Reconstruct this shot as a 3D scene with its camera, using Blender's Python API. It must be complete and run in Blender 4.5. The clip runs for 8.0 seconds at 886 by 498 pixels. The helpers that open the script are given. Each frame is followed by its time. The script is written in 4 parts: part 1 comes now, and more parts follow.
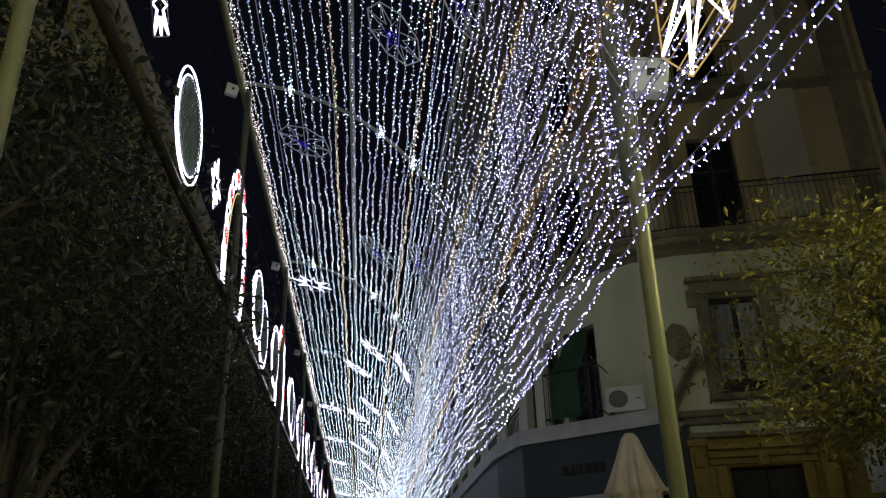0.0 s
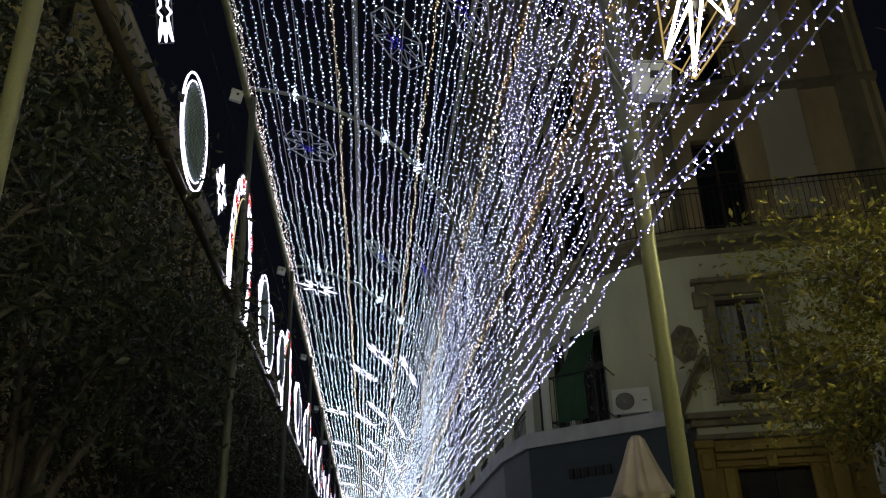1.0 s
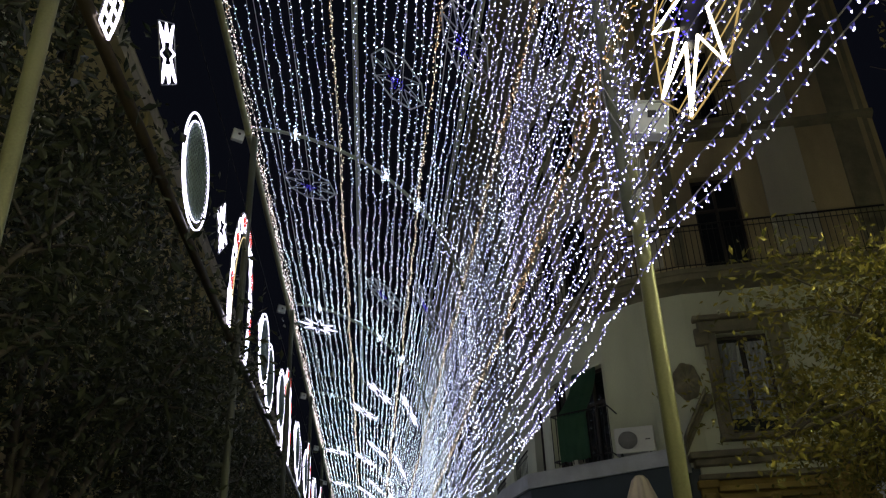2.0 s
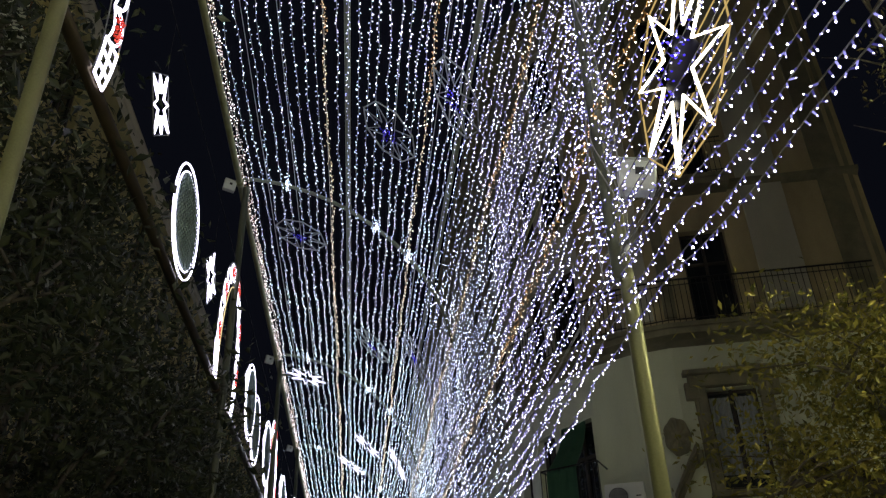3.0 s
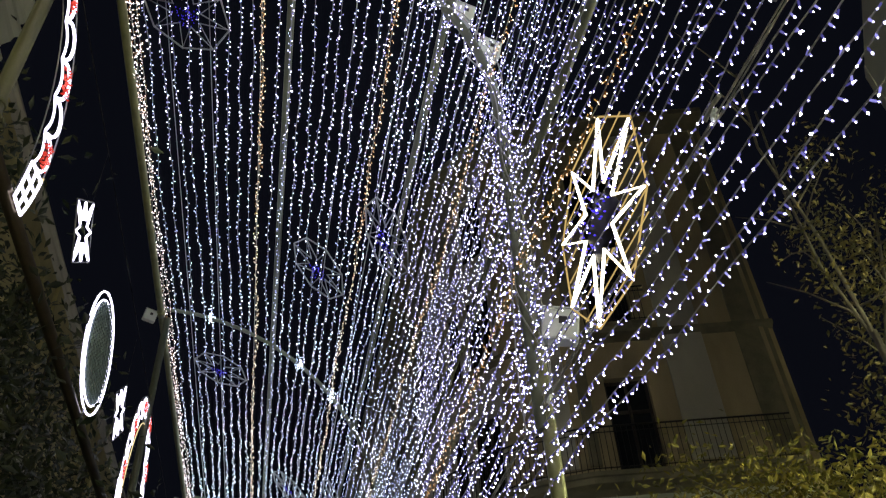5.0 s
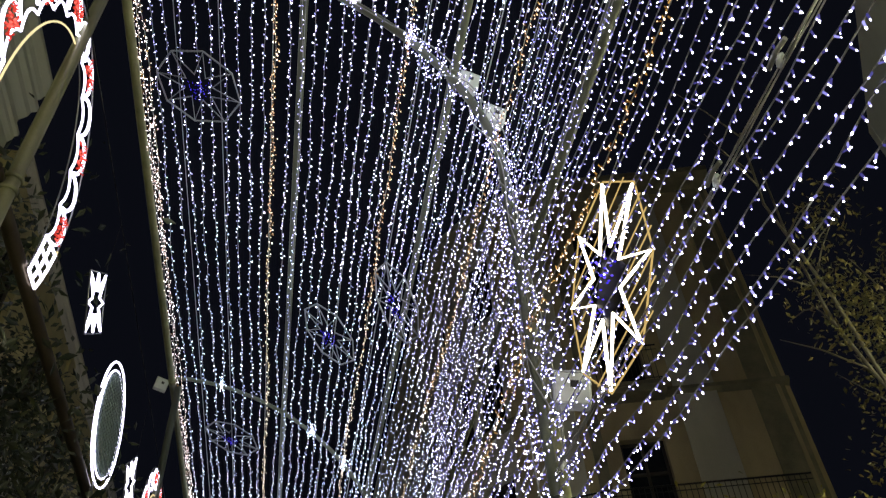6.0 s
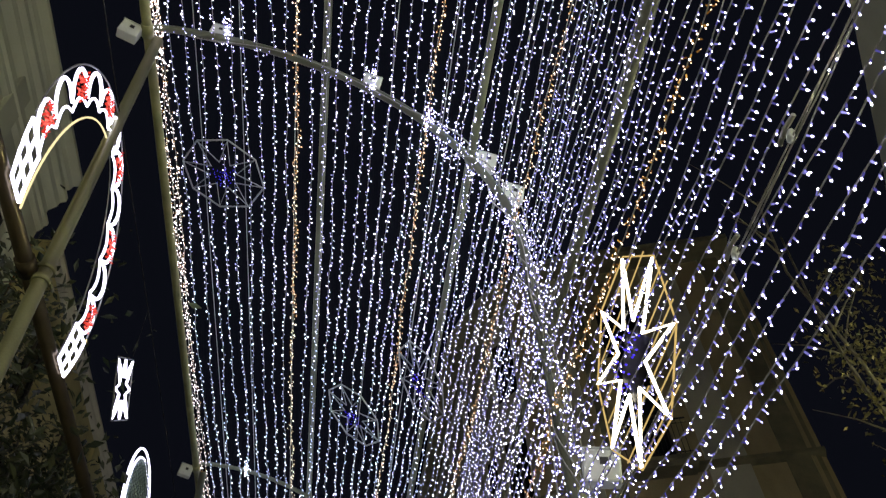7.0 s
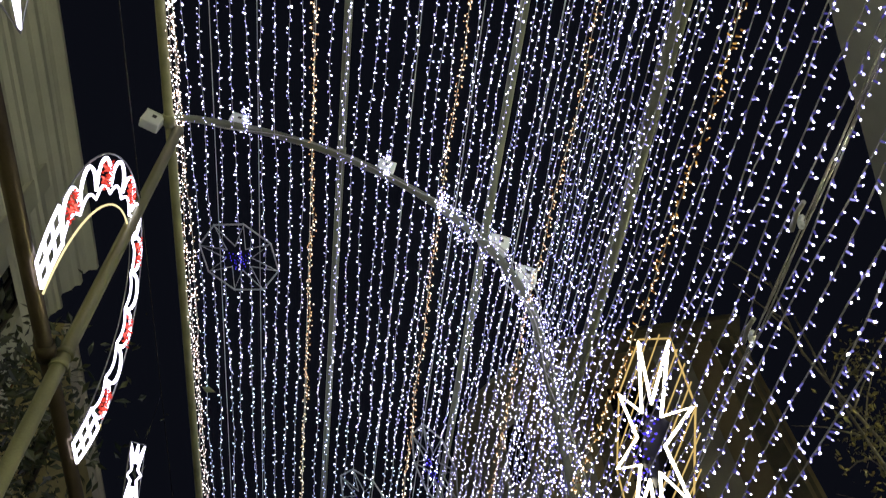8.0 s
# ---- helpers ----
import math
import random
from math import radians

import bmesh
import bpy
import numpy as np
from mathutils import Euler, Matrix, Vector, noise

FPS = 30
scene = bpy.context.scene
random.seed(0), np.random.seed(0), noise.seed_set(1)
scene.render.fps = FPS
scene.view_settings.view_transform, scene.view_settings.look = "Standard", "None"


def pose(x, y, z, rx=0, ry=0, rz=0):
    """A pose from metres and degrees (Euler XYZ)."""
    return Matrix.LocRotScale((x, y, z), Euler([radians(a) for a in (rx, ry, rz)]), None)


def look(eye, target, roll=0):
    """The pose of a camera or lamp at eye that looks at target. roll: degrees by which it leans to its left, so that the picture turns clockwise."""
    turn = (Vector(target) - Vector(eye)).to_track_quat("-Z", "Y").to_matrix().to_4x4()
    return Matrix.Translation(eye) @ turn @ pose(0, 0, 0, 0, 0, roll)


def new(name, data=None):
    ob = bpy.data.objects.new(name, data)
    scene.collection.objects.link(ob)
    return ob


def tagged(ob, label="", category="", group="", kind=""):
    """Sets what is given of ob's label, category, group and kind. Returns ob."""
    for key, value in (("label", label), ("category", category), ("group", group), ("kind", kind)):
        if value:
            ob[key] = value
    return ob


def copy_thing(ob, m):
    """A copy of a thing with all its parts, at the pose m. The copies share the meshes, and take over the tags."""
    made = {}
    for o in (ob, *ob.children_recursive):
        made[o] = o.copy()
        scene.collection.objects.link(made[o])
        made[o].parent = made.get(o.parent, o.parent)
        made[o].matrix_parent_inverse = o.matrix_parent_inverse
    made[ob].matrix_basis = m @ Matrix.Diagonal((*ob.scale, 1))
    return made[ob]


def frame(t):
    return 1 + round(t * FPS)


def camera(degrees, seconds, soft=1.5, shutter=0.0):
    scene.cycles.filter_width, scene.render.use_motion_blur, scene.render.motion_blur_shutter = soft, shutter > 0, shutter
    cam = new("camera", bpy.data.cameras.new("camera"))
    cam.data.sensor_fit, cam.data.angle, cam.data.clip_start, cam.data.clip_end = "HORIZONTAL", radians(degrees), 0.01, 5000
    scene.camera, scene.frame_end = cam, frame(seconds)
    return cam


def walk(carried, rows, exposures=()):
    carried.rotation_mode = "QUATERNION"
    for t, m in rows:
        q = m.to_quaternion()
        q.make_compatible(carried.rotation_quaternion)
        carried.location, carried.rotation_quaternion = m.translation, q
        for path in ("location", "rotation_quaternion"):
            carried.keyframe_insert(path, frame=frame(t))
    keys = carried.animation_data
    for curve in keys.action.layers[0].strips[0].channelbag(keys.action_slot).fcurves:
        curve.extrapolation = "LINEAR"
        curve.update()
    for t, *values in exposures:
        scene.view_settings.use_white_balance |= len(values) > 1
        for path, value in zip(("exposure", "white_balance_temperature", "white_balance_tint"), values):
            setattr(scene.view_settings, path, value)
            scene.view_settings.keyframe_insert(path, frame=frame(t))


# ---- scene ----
# The walk: a hand-held camera that stands in the street and tilts up under the canopy of lights.
cam = camera(57.8, 8.0, 1.2, 0.35)
ROWS = [
    (0, (0.0000, 0.0000, 1.6500), (0.1929, 1.8195, 2.4577), -1.60),
    (0.5, (0.0020, -0.0027, 1.6511), (0.1868, 1.8191, 2.4553), -1.61),
    (1, (0.0027, -0.0091, 1.6497), (0.1821, 1.8082, 2.4651), -1.86),
    (1.5, (0.0009, -0.0133, 1.6496), (0.1774, 1.7876, 2.5014), -2.00),
    (3, (0.0172, -0.0179, 1.6735), (0.2150, 1.6975, 2.6827), -1.96),
    (3.5, (0.0173, -0.0162, 1.6773), (0.2717, 1.6535, 2.7484), -1.43),
    (4, (0.0269, -0.0088, 1.6920), (0.3511, 1.5968, 2.8395), -2.07),
    (4.5, (0.0460, 0.0006, 1.7131), (0.4051, 1.5442, 2.9330), -3.26),
    (6, (0.0509, -0.0391, 1.7167), (0.3638, 1.3574, 3.1137), -4.33),
    (6.5, (0.0402, -0.0644, 1.7054), (0.3255, 1.2705, 3.1670), -4.91),
    (7, (0.0344, -0.0796, 1.6918), (0.2826, 1.1866, 3.2200), -4.82),
    (7.5, (0.0159, -0.1003, 1.6800), (0.2378, 1.1006, 3.2638), -4.78),
    (8, (-0.0029, -0.1195, 1.6635), (0.2079, 0.9911, 3.3134), -4.89),
]
walk(cam, [(t, look(eye, target, roll)) for t, eye, target, roll in ROWS], [(0.0, 0.08), (1.5, 0.1), (4.5, 0.22), (6.5, 0.38), (8.0, 0.5)])

# ---- night sky ----
night = bpy.data.worlds.new("night_sky")
scene.world = night
night.use_nodes = True
night.node_tree.nodes["Background"].inputs[0].default_value = (0.5, 0.58, 1.0, 1)
night.node_tree.nodes["Background"].inputs[1].default_value = 0.0046

# ---- sizes ----
D = 3.4          # from the first eye to the first arch
EYE = 1.65
BAY = 6.5        # from arch to arch
RAIL_X, RAIL_Z = -0.524 * D, EYE + 2.0 * D
POLE_X = -0.498 * D
BAR_Z = EYE + 1.078 * D
RIGHT_X = 0.368 * D
ARCH_Y = [3.25 + BAY * k for k in range(-1, 14)]
Y0, Y1 = -4.0, 96.0


# ---- materials ----
def mat(name, color, rough=0.6, metal=0.0, var=0.25, scale=6.0, bump=0.0, fine=60.0, trans=0.0, streak=None):
    m = bpy.data.materials.new(name)
    m.use_nodes = True
    nt = m.node_tree
    b = nt.nodes["Principled BSDF"]
    tc = nt.nodes.new("ShaderNodeTexCoord")
    mp = nt.nodes.new("ShaderNodeMapping")
    nt.links.new(tc.outputs["Object"], mp.inputs[0])
    if streak:
        mp.inputs["Scale"].default_value = streak
    n1 = nt.nodes.new("ShaderNodeTexNoise")
    n1.inputs["Scale"].default_value, n1.inputs["Detail"].default_value = scale, 6
    n2 = nt.nodes.new("ShaderNodeTexNoise")
    n2.inputs["Scale"].default_value, n2.inputs["Detail"].default_value = fine, 3
    nt.links.new(mp.outputs[0], n1.inputs["Vector"])
    nt.links.new(tc.outputs["Object"], n2.inputs["Vector"])
    add = nt.nodes.new("ShaderNodeMath")
    add.operation = "MULTIPLY_ADD"
    nt.links.new(n2.outputs[0], add.inputs[0])
    add.inputs[1].default_value = 0.35
    nt.links.new(n1.outputs[0], add.inputs[2])
    ramp = nt.nodes.new("ShaderNodeValToRGB")
    ramp.color_ramp.elements[0].position, ramp.color_ramp.elements[1].position = 0.42, 0.92
    ramp.color_ramp.elements[0].color = (*[c * (1 - var) for c in color], 1)
    ramp.color_ramp.elements[1].color = (*[min(1, c * (1 + var)) for c in color], 1)
    nt.links.new(add.outputs[0], ramp.inputs[0])
    nt.links.new(ramp.outputs[0], b.inputs["Base Color"])
    b.inputs["Roughness"].default_value, b.inputs["Metallic"].default_value = rough, metal
    b.inputs["Transmission Weight"].default_value = trans
    if bump:
        bp = nt.nodes.new("ShaderNodeBump")
        bp.inputs["Strength"].default_value, bp.inputs["Distance"].default_value = bump, 0.01
        nt.links.new(add.outputs[0], bp.inputs["Height"])
        nt.links.new(bp.outputs[0], b.inputs["Normal"])
    return m


def leaf_mat(name, dark, light, rough=0.45):
    m = bpy.data.materials.new(name)
    m.use_nodes = True
    nt = m.node_tree
    b = nt.nodes["Principled BSDF"]
    g = nt.nodes.new("ShaderNodeNewGeometry")
    ramp = nt.nodes.new("ShaderNodeValToRGB")
    ramp.color_ramp.elements[0].color, ramp.color_ramp.elements[1].color = (*dark, 1), (*light, 1)
    nt.links.new(g.outputs["Random Per Island"], ramp.inputs[0])
    nt.links.new(ramp.outputs[0], b.inputs["Base Color"])
    b.inputs["Roughness"].default_value = rough
    tr = nt.nodes.new("ShaderNodeBsdfTranslucent")
    nt.links.new(ramp.outputs[0], tr.inputs[0])
    mix = nt.nodes.new("ShaderNodeMixShader")
    mix.inputs[0].default_value = 0.25
    nt.links.new(b.outputs[0], mix.inputs[1])
    nt.links.new(tr.outputs[0], mix.inputs[2])
    nt.links.new(mix.outputs[0], nt.nodes["Material Output"].inputs[0])
    return m


def glow(name, a, b, low, high, sample=True):
    """A lamp's glowing plastic: each bulb has a strength and a tint of its own."""
    m = bpy.data.materials.new(name)
    m.use_nodes = True
    nt = m.node_tree
    nt.nodes.remove(nt.nodes["Principled BSDF"])
    e = nt.nodes.new("ShaderNodeEmission")
    g = nt.nodes.new("ShaderNodeNewGeometry")
    ramp = nt.nodes.new("ShaderNodeValToRGB")
    ramp.color_ramp.elements[0].color, ramp.color_ramp.elements[1].color = (*a, 1), (*b, 1)
    nt.links.new(g.outputs["Random Per Island"], ramp.inputs[0])
    pw = nt.nodes.new("ShaderNodeMath")
    pw.operation = "POWER"
    nt.links.new(g.outputs["Random Per Island"], pw.inputs[0])
    pw.inputs[1].default_value = 3.0
    mr = nt.nodes.new("ShaderNodeMapRange")
    mr.inputs[3].default_value, mr.inputs[4].default_value = low, high
    nt.links.new(pw.outputs[0], mr.inputs[0])
    nt.links.new(ramp.outputs[0], e.inputs[0])
    nt.links.new(mr.outputs[0], e.inputs[1])
    nt.links.new(e.outputs[0], nt.nodes["Material Output"].inputs[0])
    if not sample:
        m.cycles.emission_sampling = "NONE"
    return m


M = {}
M["bulb"] = glow("cold_white_bulb", (0.48, 0.45, 1.0), (0.90, 0.86, 1.0), 3.4, 24.0)
M["bulb_soft"] = glow("soft_cold_white_bulb", (0.48, 0.45, 1.0), (0.90, 0.86, 1.0), 3.0, 17.0)
# same bulbs farther off: how their glare shifts is put into the tint
M["bulb_mid"] = glow("middle_cold_white_bulb", (0.52, 0.58, 1.0), (0.86, 0.93, 1.0), 4.0, 24.0)
M["bulb_far"] = glow("far_cold_white_bulb", (0.58, 0.74, 1.0), (0.84, 0.96, 1.0), 4.6, 26.0)
M["warm_far"] = glow("far_warm_white_bulb", (1.0, 0.80, 0.55), (1.0, 0.93, 0.82), 2.4, 10.0)
# sockets glow blue to stand in for the violet halo round each bulb
M["bulb_halo"] = glow("bulb_socket_halo", (0.20, 0.17, 0.9), (0.42, 0.40, 1.0), 0.22, 1.1, False)
M["warm"] = glow("warm_white_bulb", (1.0, 0.54, 0.26), (1.0, 0.88, 0.74), 1.9, 9.0)
# warm sockets glow too, an orange halo put into the plastic
M["warm_halo"] = glow("warm_bulb_socket_halo", (0.8, 0.30, 0.05), (0.9, 0.5, 0.12), 0.15, 0.8, False)
M["rose"] = glow("rose_white_bulb", (1.0, 0.78, 0.72), (1.0, 0.9, 0.95), 3.5, 14.0)
M["tube_cold"] = glow("cold_light_tube", (0.80, 0.76, 1.0), (0.80, 0.76, 1.0), 4.0, 4.0)
M["tube_warm"] = glow("warm_light_tube", (1.0, 0.90, 0.70), (1.0, 0.90, 0.70), 5.0, 5.0)
M["tube_amber"] = glow("amber_light_tube", (1.0, 0.68, 0.24), (1.0, 0.68, 0.24), 0.5, 0.5)
M["tube_edge"] = glow("pale_amber_light_tube", (1.0, 0.80, 0.42), (1.0, 0.80, 0.42), 0.95, 0.95)
M["red"] = glow("red_bulb", (1.0, 0.05, 0.03), (1.0, 0.14, 0.11), 0.55, 1.8, False)
M["blue"] = glow("blue_bulb", (0.06, 0.03, 1.0), (0.12, 0.08, 1.0), 0.8, 3.0, False)
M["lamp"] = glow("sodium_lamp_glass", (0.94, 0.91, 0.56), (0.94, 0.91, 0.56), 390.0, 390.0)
M["wire"] = mat("clear_plastic_wire", (0.30, 0.30, 0.28), 0.35, 0, 0.15)
M["steel"] = mat("painted_steel_tube", (0.20, 0.20, 0.10), 0.45, 0.35, 0.3, 5, 0.15, 90, streak=(1, 1, 0.25))
M["steel_dark"] = mat("dark_brown_steel_tube", (0.075, 0.06, 0.035), 0.28, 0.7, 0.3, 5, 0.1, 90)
M["steel_green"] = mat("green_grey_steel_tube", (0.10, 0.11, 0.075), 0.5, 0.2, 0.25, 5, 0.1, 90)
M["frame_grey"] = mat("grey_aluminium_rod", (0.32, 0.33, 0.35), 0.4, 0.5, 0.15)
M["box_plastic"] = mat("milky_plastic", (0.62, 0.66, 0.64), 0.35, 0, 0.1, 8, 0, 40)
M["net"] = mat("grey_green_netting", (0.20, 0.27, 0.26), 0.8, 0, 0.2)
M["cream"] = mat("cream_render", (0.58, 0.60, 0.46), 0.85, 0, 0.16, 1.1, 0.25, 45, streak=(1, 1, 0.3))
M["buff"] = mat("buff_stone_render", (0.42, 0.34, 0.20), 0.85, 0, 0.25, 1.4, 0.3, 45, streak=(1, 1, 0.35))
M["grey_panel"] = mat("grey_render", (0.50, 0.47, 0.39), 0.85, 0, 0.18, 1.4, 0.2, 45, streak=(1, 1, 0.35))
M["ochre"] = mat("ochre_stone", (0.34, 0.245, 0.06), 0.8, 0, 0.3, 2.0, 0.35, 40)
M["stone"] = mat("carved_brown_stone", (0.205, 0.185, 0.12), 0.8, 0, 0.3, 3.0, 0.45, 40)
M["olive"] = mat("olive_yellow_render", (0.42, 0.36, 0.17), 0.85, 0, 0.25, 1.2, 0.3, 40, streak=(1, 1, 0.35))
M["pale"] = mat("pale_grey_green_render", (0.70, 0.71, 0.58), 0.85, 0, 0.12, 0.8, 0.2, 40, streak=(1, 1, 0.3))
M["slate"] = mat("dark_slate_blue_cladding", (0.034, 0.052, 0.062), 0.55, 0, 0.2, 1.5, 0.1, 40)
M["slab"] = mat("weathered_white_concrete", (0.52, 0.54, 0.56), 0.75, 0, 0.2, 2.5, 0.3, 50)
M["dark_wood"] = mat("dark_shutter_wood", (0.035, 0.028, 0.022), 0.6, 0, 0.3, 4, 0.2, 60, streak=(1, 1, 8))
M["iron"] = mat("black_iron", (0.02, 0.02, 0.02), 0.5, 0.4, 0.2)
M["green_cloth"] = mat("dark_green_awning_cloth", (0.06, 0.16, 0.085), 0.8, 0, 0.2, 3, 0.2, 80)
M["canvas"] = mat("off_white_canvas", (0.55, 0.48, 0.38), 0.85, 0, 0.18, 3, 0.3, 70)
M["white_metal"] = mat("white_enamel", (0.62, 0.63, 0.62), 0.4, 0, 0.12, 3)
M["dark"] = mat("black_plastic", (0.015, 0.015, 0.017), 0.5, 0, 0.2)
M["curtain"] = mat("grey_curtain_cloth", (0.30, 0.32, 0.34), 0.9, 0, 0.25, 2, 0, 30, streak=(12, 12, 0.3))
M["glass"] = mat("dark_window_glass", (0.015, 0.018, 0.02), 0.06, 0, 0.2)
M["bark"] = mat("grey_bark", (0.085, 0.075, 0.055), 0.9, 0, 0.4, 7, 0.6, 50, streak=(1, 1, 0.3))
M["paving"] = mat("pale_granite_paving", (0.30, 0.28, 0.25), 0.7, 0, 0.2, 1.5, 0.2, 40)
M["asphalt"] = mat("asphalt", (0.05, 0.05, 0.05), 0.9, 0, 0.25, 2, 0.3, 90)
M["leaf_dark"] = leaf_mat("dark_evergreen_leaf", (0.012, 0.022, 0.010), (0.060, 0.068, 0.030), 0.4)
M["leaf_yellow"] = leaf_mat("yellow_green_leaf", (0.09, 0.095, 0.012), (0.36, 0.31, 0.055), 0.5)
M["leaf_olive"] = leaf_mat("dull_olive_leaf", (0.04, 0.042, 0.014), (0.16, 0.13, 0.035), 0.5)
M["tile"] = mat("clay_roof_tile", (0.30, 0.13, 0.07), 0.8, 0, 0.3, 4, 0.3)
M["letter"] = mat("dark_lettering", (0.02, 0.017, 0.015), 0.6)


# ---- mesh helpers ----
def part(name, bm, material, parent=None, label=""):
    me = bpy.data.meshes.new(name)
    bm.to_mesh(me)
    bm.free()
    for mm in (material if isinstance(material, (list, tuple)) else [material]):
        me.materials.append(mm)
    ob = new(name, me)
    if parent:
        ob.parent = parent
    return tagged(ob, label)


def raw(name, verts, faces, materials, parent=None, index=None, label="", smooth=False):
    me = bpy.data.meshes.new(name)
    me.from_pydata([tuple(v) for v in verts], [], faces)
    for mm in materials:
        me.materials.append(mm)
    if index is not None:
        me.polygons.foreach_set("material_index", index)
    if smooth:
        me.polygons.foreach_set("use_smooth", [True] * len(me.polygons))
    me.update()
    ob = new(name, me)
    if parent:
        ob.parent = parent
    return tagged(ob, label)


def thing(name, label, category, group="", kind="", m=None):
    ob = new(name)
    ob.empty_display_size = 0.1
    if m is not None:
        ob.matrix_basis = m
    return tagged(ob, label, category, group, kind)


def tube(bm, pts, r, seg=8, closed=False, index=0, taper=None):
    """A round tube along the points."""
    pts = [Vector(p) for p in pts]
    n = len(pts)
    rings = []
    ref = None
    for i, p in enumerate(pts):
        a = pts[i - 1] if i > 0 or closed else p
        b = pts[(i + 1) % n] if i < n - 1 or closed else p
        t = (b - a).normalized()
        if ref is None:
            ref = t.orthogonal().normalized()
        ref = (ref - t * ref.dot(t))
        ref = ref.normalized() if ref.length > 1e-6 else t.orthogonal().normalized()
        s = t.cross(ref)
        rr = r if taper is None else r + (taper - r) * i / max(1, n - 1)
        rings.append([bm.verts.new(p + (ref * math.cos(q) + s * math.sin(q)) * rr) for q in [2 * math.pi * k / seg for k in range(seg)]])
    for i in range(n if closed else n - 1):
        A, B = rings[i], rings[(i + 1) % n]
        for k in range(seg):
            f = bm.faces.new((A[k], A[(k + 1) % seg], B[(k + 1) % seg], B[k]))
            f.smooth, f.material_index = True, index
    if not closed:
        for A in (rings[0][::-1], rings[-1]):
            if seg > 2:
                bm.faces.new(A).material_index = index


def block(bm, c, size, rot=0.0, bevel=0.0, index=0):
    """A bevelled block round c, turned by rot degrees about z."""
    g = bmesh.ops.create_cube(bm, size=1.0, matrix=pose(*c, 0, 0, rot) @ Matrix.Diagonal((*size, 1)))
    fs = {f for v in g["verts"] for f in v.link_faces}
    for f in fs:
        f.material_index = index
    if bevel:
        es = list({e for v in g["verts"] for e in v.link_edges})
        bmesh.ops.bevel(bm, geom=es, offset=bevel, segments=2, affect="EDGES", profile=0.5)


def extrude_profile(bm, line, path, index=0):
    """A moulding: the (out, z) line swept along a plan path of (x, y); out is to the right-hand side of the path."""
    rows = []
    n = len(path)
    for i, p in enumerate(path):
        p = Vector(p)
        a = Vector(path[max(0, i - 1)])
        b = Vector(path[min(n - 1, i + 1)])
        t = (b - a).normalized()
        o = Vector((t.y, -t.x))
        rows.append([bm.verts.new((p.x + o.x * u, p.y + o.y * u, v)) for u, v in line])
    m = len(line)
    for i in range(n - 1):
        for k in range(m):
            bm.faces.new((rows[i][k], rows[i + 1][k], rows[i + 1][(k + 1) % m], rows[i][(k + 1) % m])).material_index = index
    bm.faces.new(rows[0])
    bm.faces.new(rows[-1][::-1])


def pierced_wall(bm, p0, p1, z0, z1, holes, thick=0.32):
    """A wall from p0 to p1 (its face on the right-hand side), with holes (u0, u1, z0, z1) that go through it."""
    p0, p1 = Vector(p0), Vector(p1)
    t = (p1 - p0)
    length = t.length
    t.normalize()
    back = Vector((-t.y, t.x)) * thick
    us = sorted({0.0, length, *[u for h in holes for u in h[:2]]})
    zs = sorted({z0, z1, *[z for h in holes for z in h[2:]]})
    vs = {}

    def v(u, z, d):
        key = (round(u, 4), round(z, 4), d)
        if key not in vs:
            q = p0 + t * u + (back if d else Vector((0, 0)))
            vs[key] = bm.verts.new((q.x, q.y, z))
        return vs[key]

    def hole(i, j):
        if i < 0 or j < 0 or i >= len(us) - 1 or j >= len(zs) - 1:
            return True
        uc, zc = (us[i] + us[i + 1]) / 2, (zs[j] + zs[j + 1]) / 2
        return any(h[0] < uc < h[1] and h[2] < zc < h[3] for h in holes)

    for i in range(len(us) - 1):
        for j in range(len(zs) - 1):
            if hole(i, j):
                continue
            a, b, c, e = us[i], us[i + 1], zs[j], zs[j + 1]
            bm.faces.new((v(a, c, 0), v(b, c, 0), v(b, e, 0), v(a, e, 0)))
            bm.faces.new((v(a, e, 1), v(b, e, 1), v(b, c, 1), v(a, c, 1)))
            if hole(i - 1, j):
                bm.faces.new((v(a, c, 0), v(a, e, 0), v(a, e, 1), v(a, c, 1)))
            if hole(i + 1, j):
                bm.faces.new((v(b, c, 1), v(b, e, 1), v(b, e, 0), v(b, c, 0)))
            if hole(i, j - 1):
                bm.faces.new((v(a, c, 1), v(b, c, 1), v(b, c, 0), v(a, c, 0)))
            if hole(i, j + 1):
                bm.faces.new((v(a, e, 0), v(b, e, 0), v(b, e, 1), v(a, e, 1)))


# ---- ground ----
bm = bmesh.new()
bmesh.ops.create_grid(bm, x_segments=2, y_segments=2, size=2500)
tagged(part("ground", bm, M["asphalt"]), "dark asphalt ground of the street at night", "ground", kind="structure")
bm = bmesh.new()
block(bm, (0.3, 45, 0.06), (8.6, 130, 0.12), 0, 0.01)
tagged(part("pavement", bm, M["paving"]), "pale granite paving of the promenade", "pavement", kind="structure")


# ---- canopy of lights ----
def vault(s):
    """The vault's cross-section at s metres along it from its upper edge: x, z and the outward normal."""
    i = min(max(int(np.searchsorted(ARC, s)) - 1, 0), len(ARC) - 2)
    f = (s - ARC[i]) / (ARC[i + 1] - ARC[i])
    p = PROFILE[i] * (1 - f) + PROFILE[i + 1] * f
    t = PROFILE[i + 1] - PROFILE[i]
    t = t / np.hypot(*t)
    return p[0], p[1], -t[1], t[0]


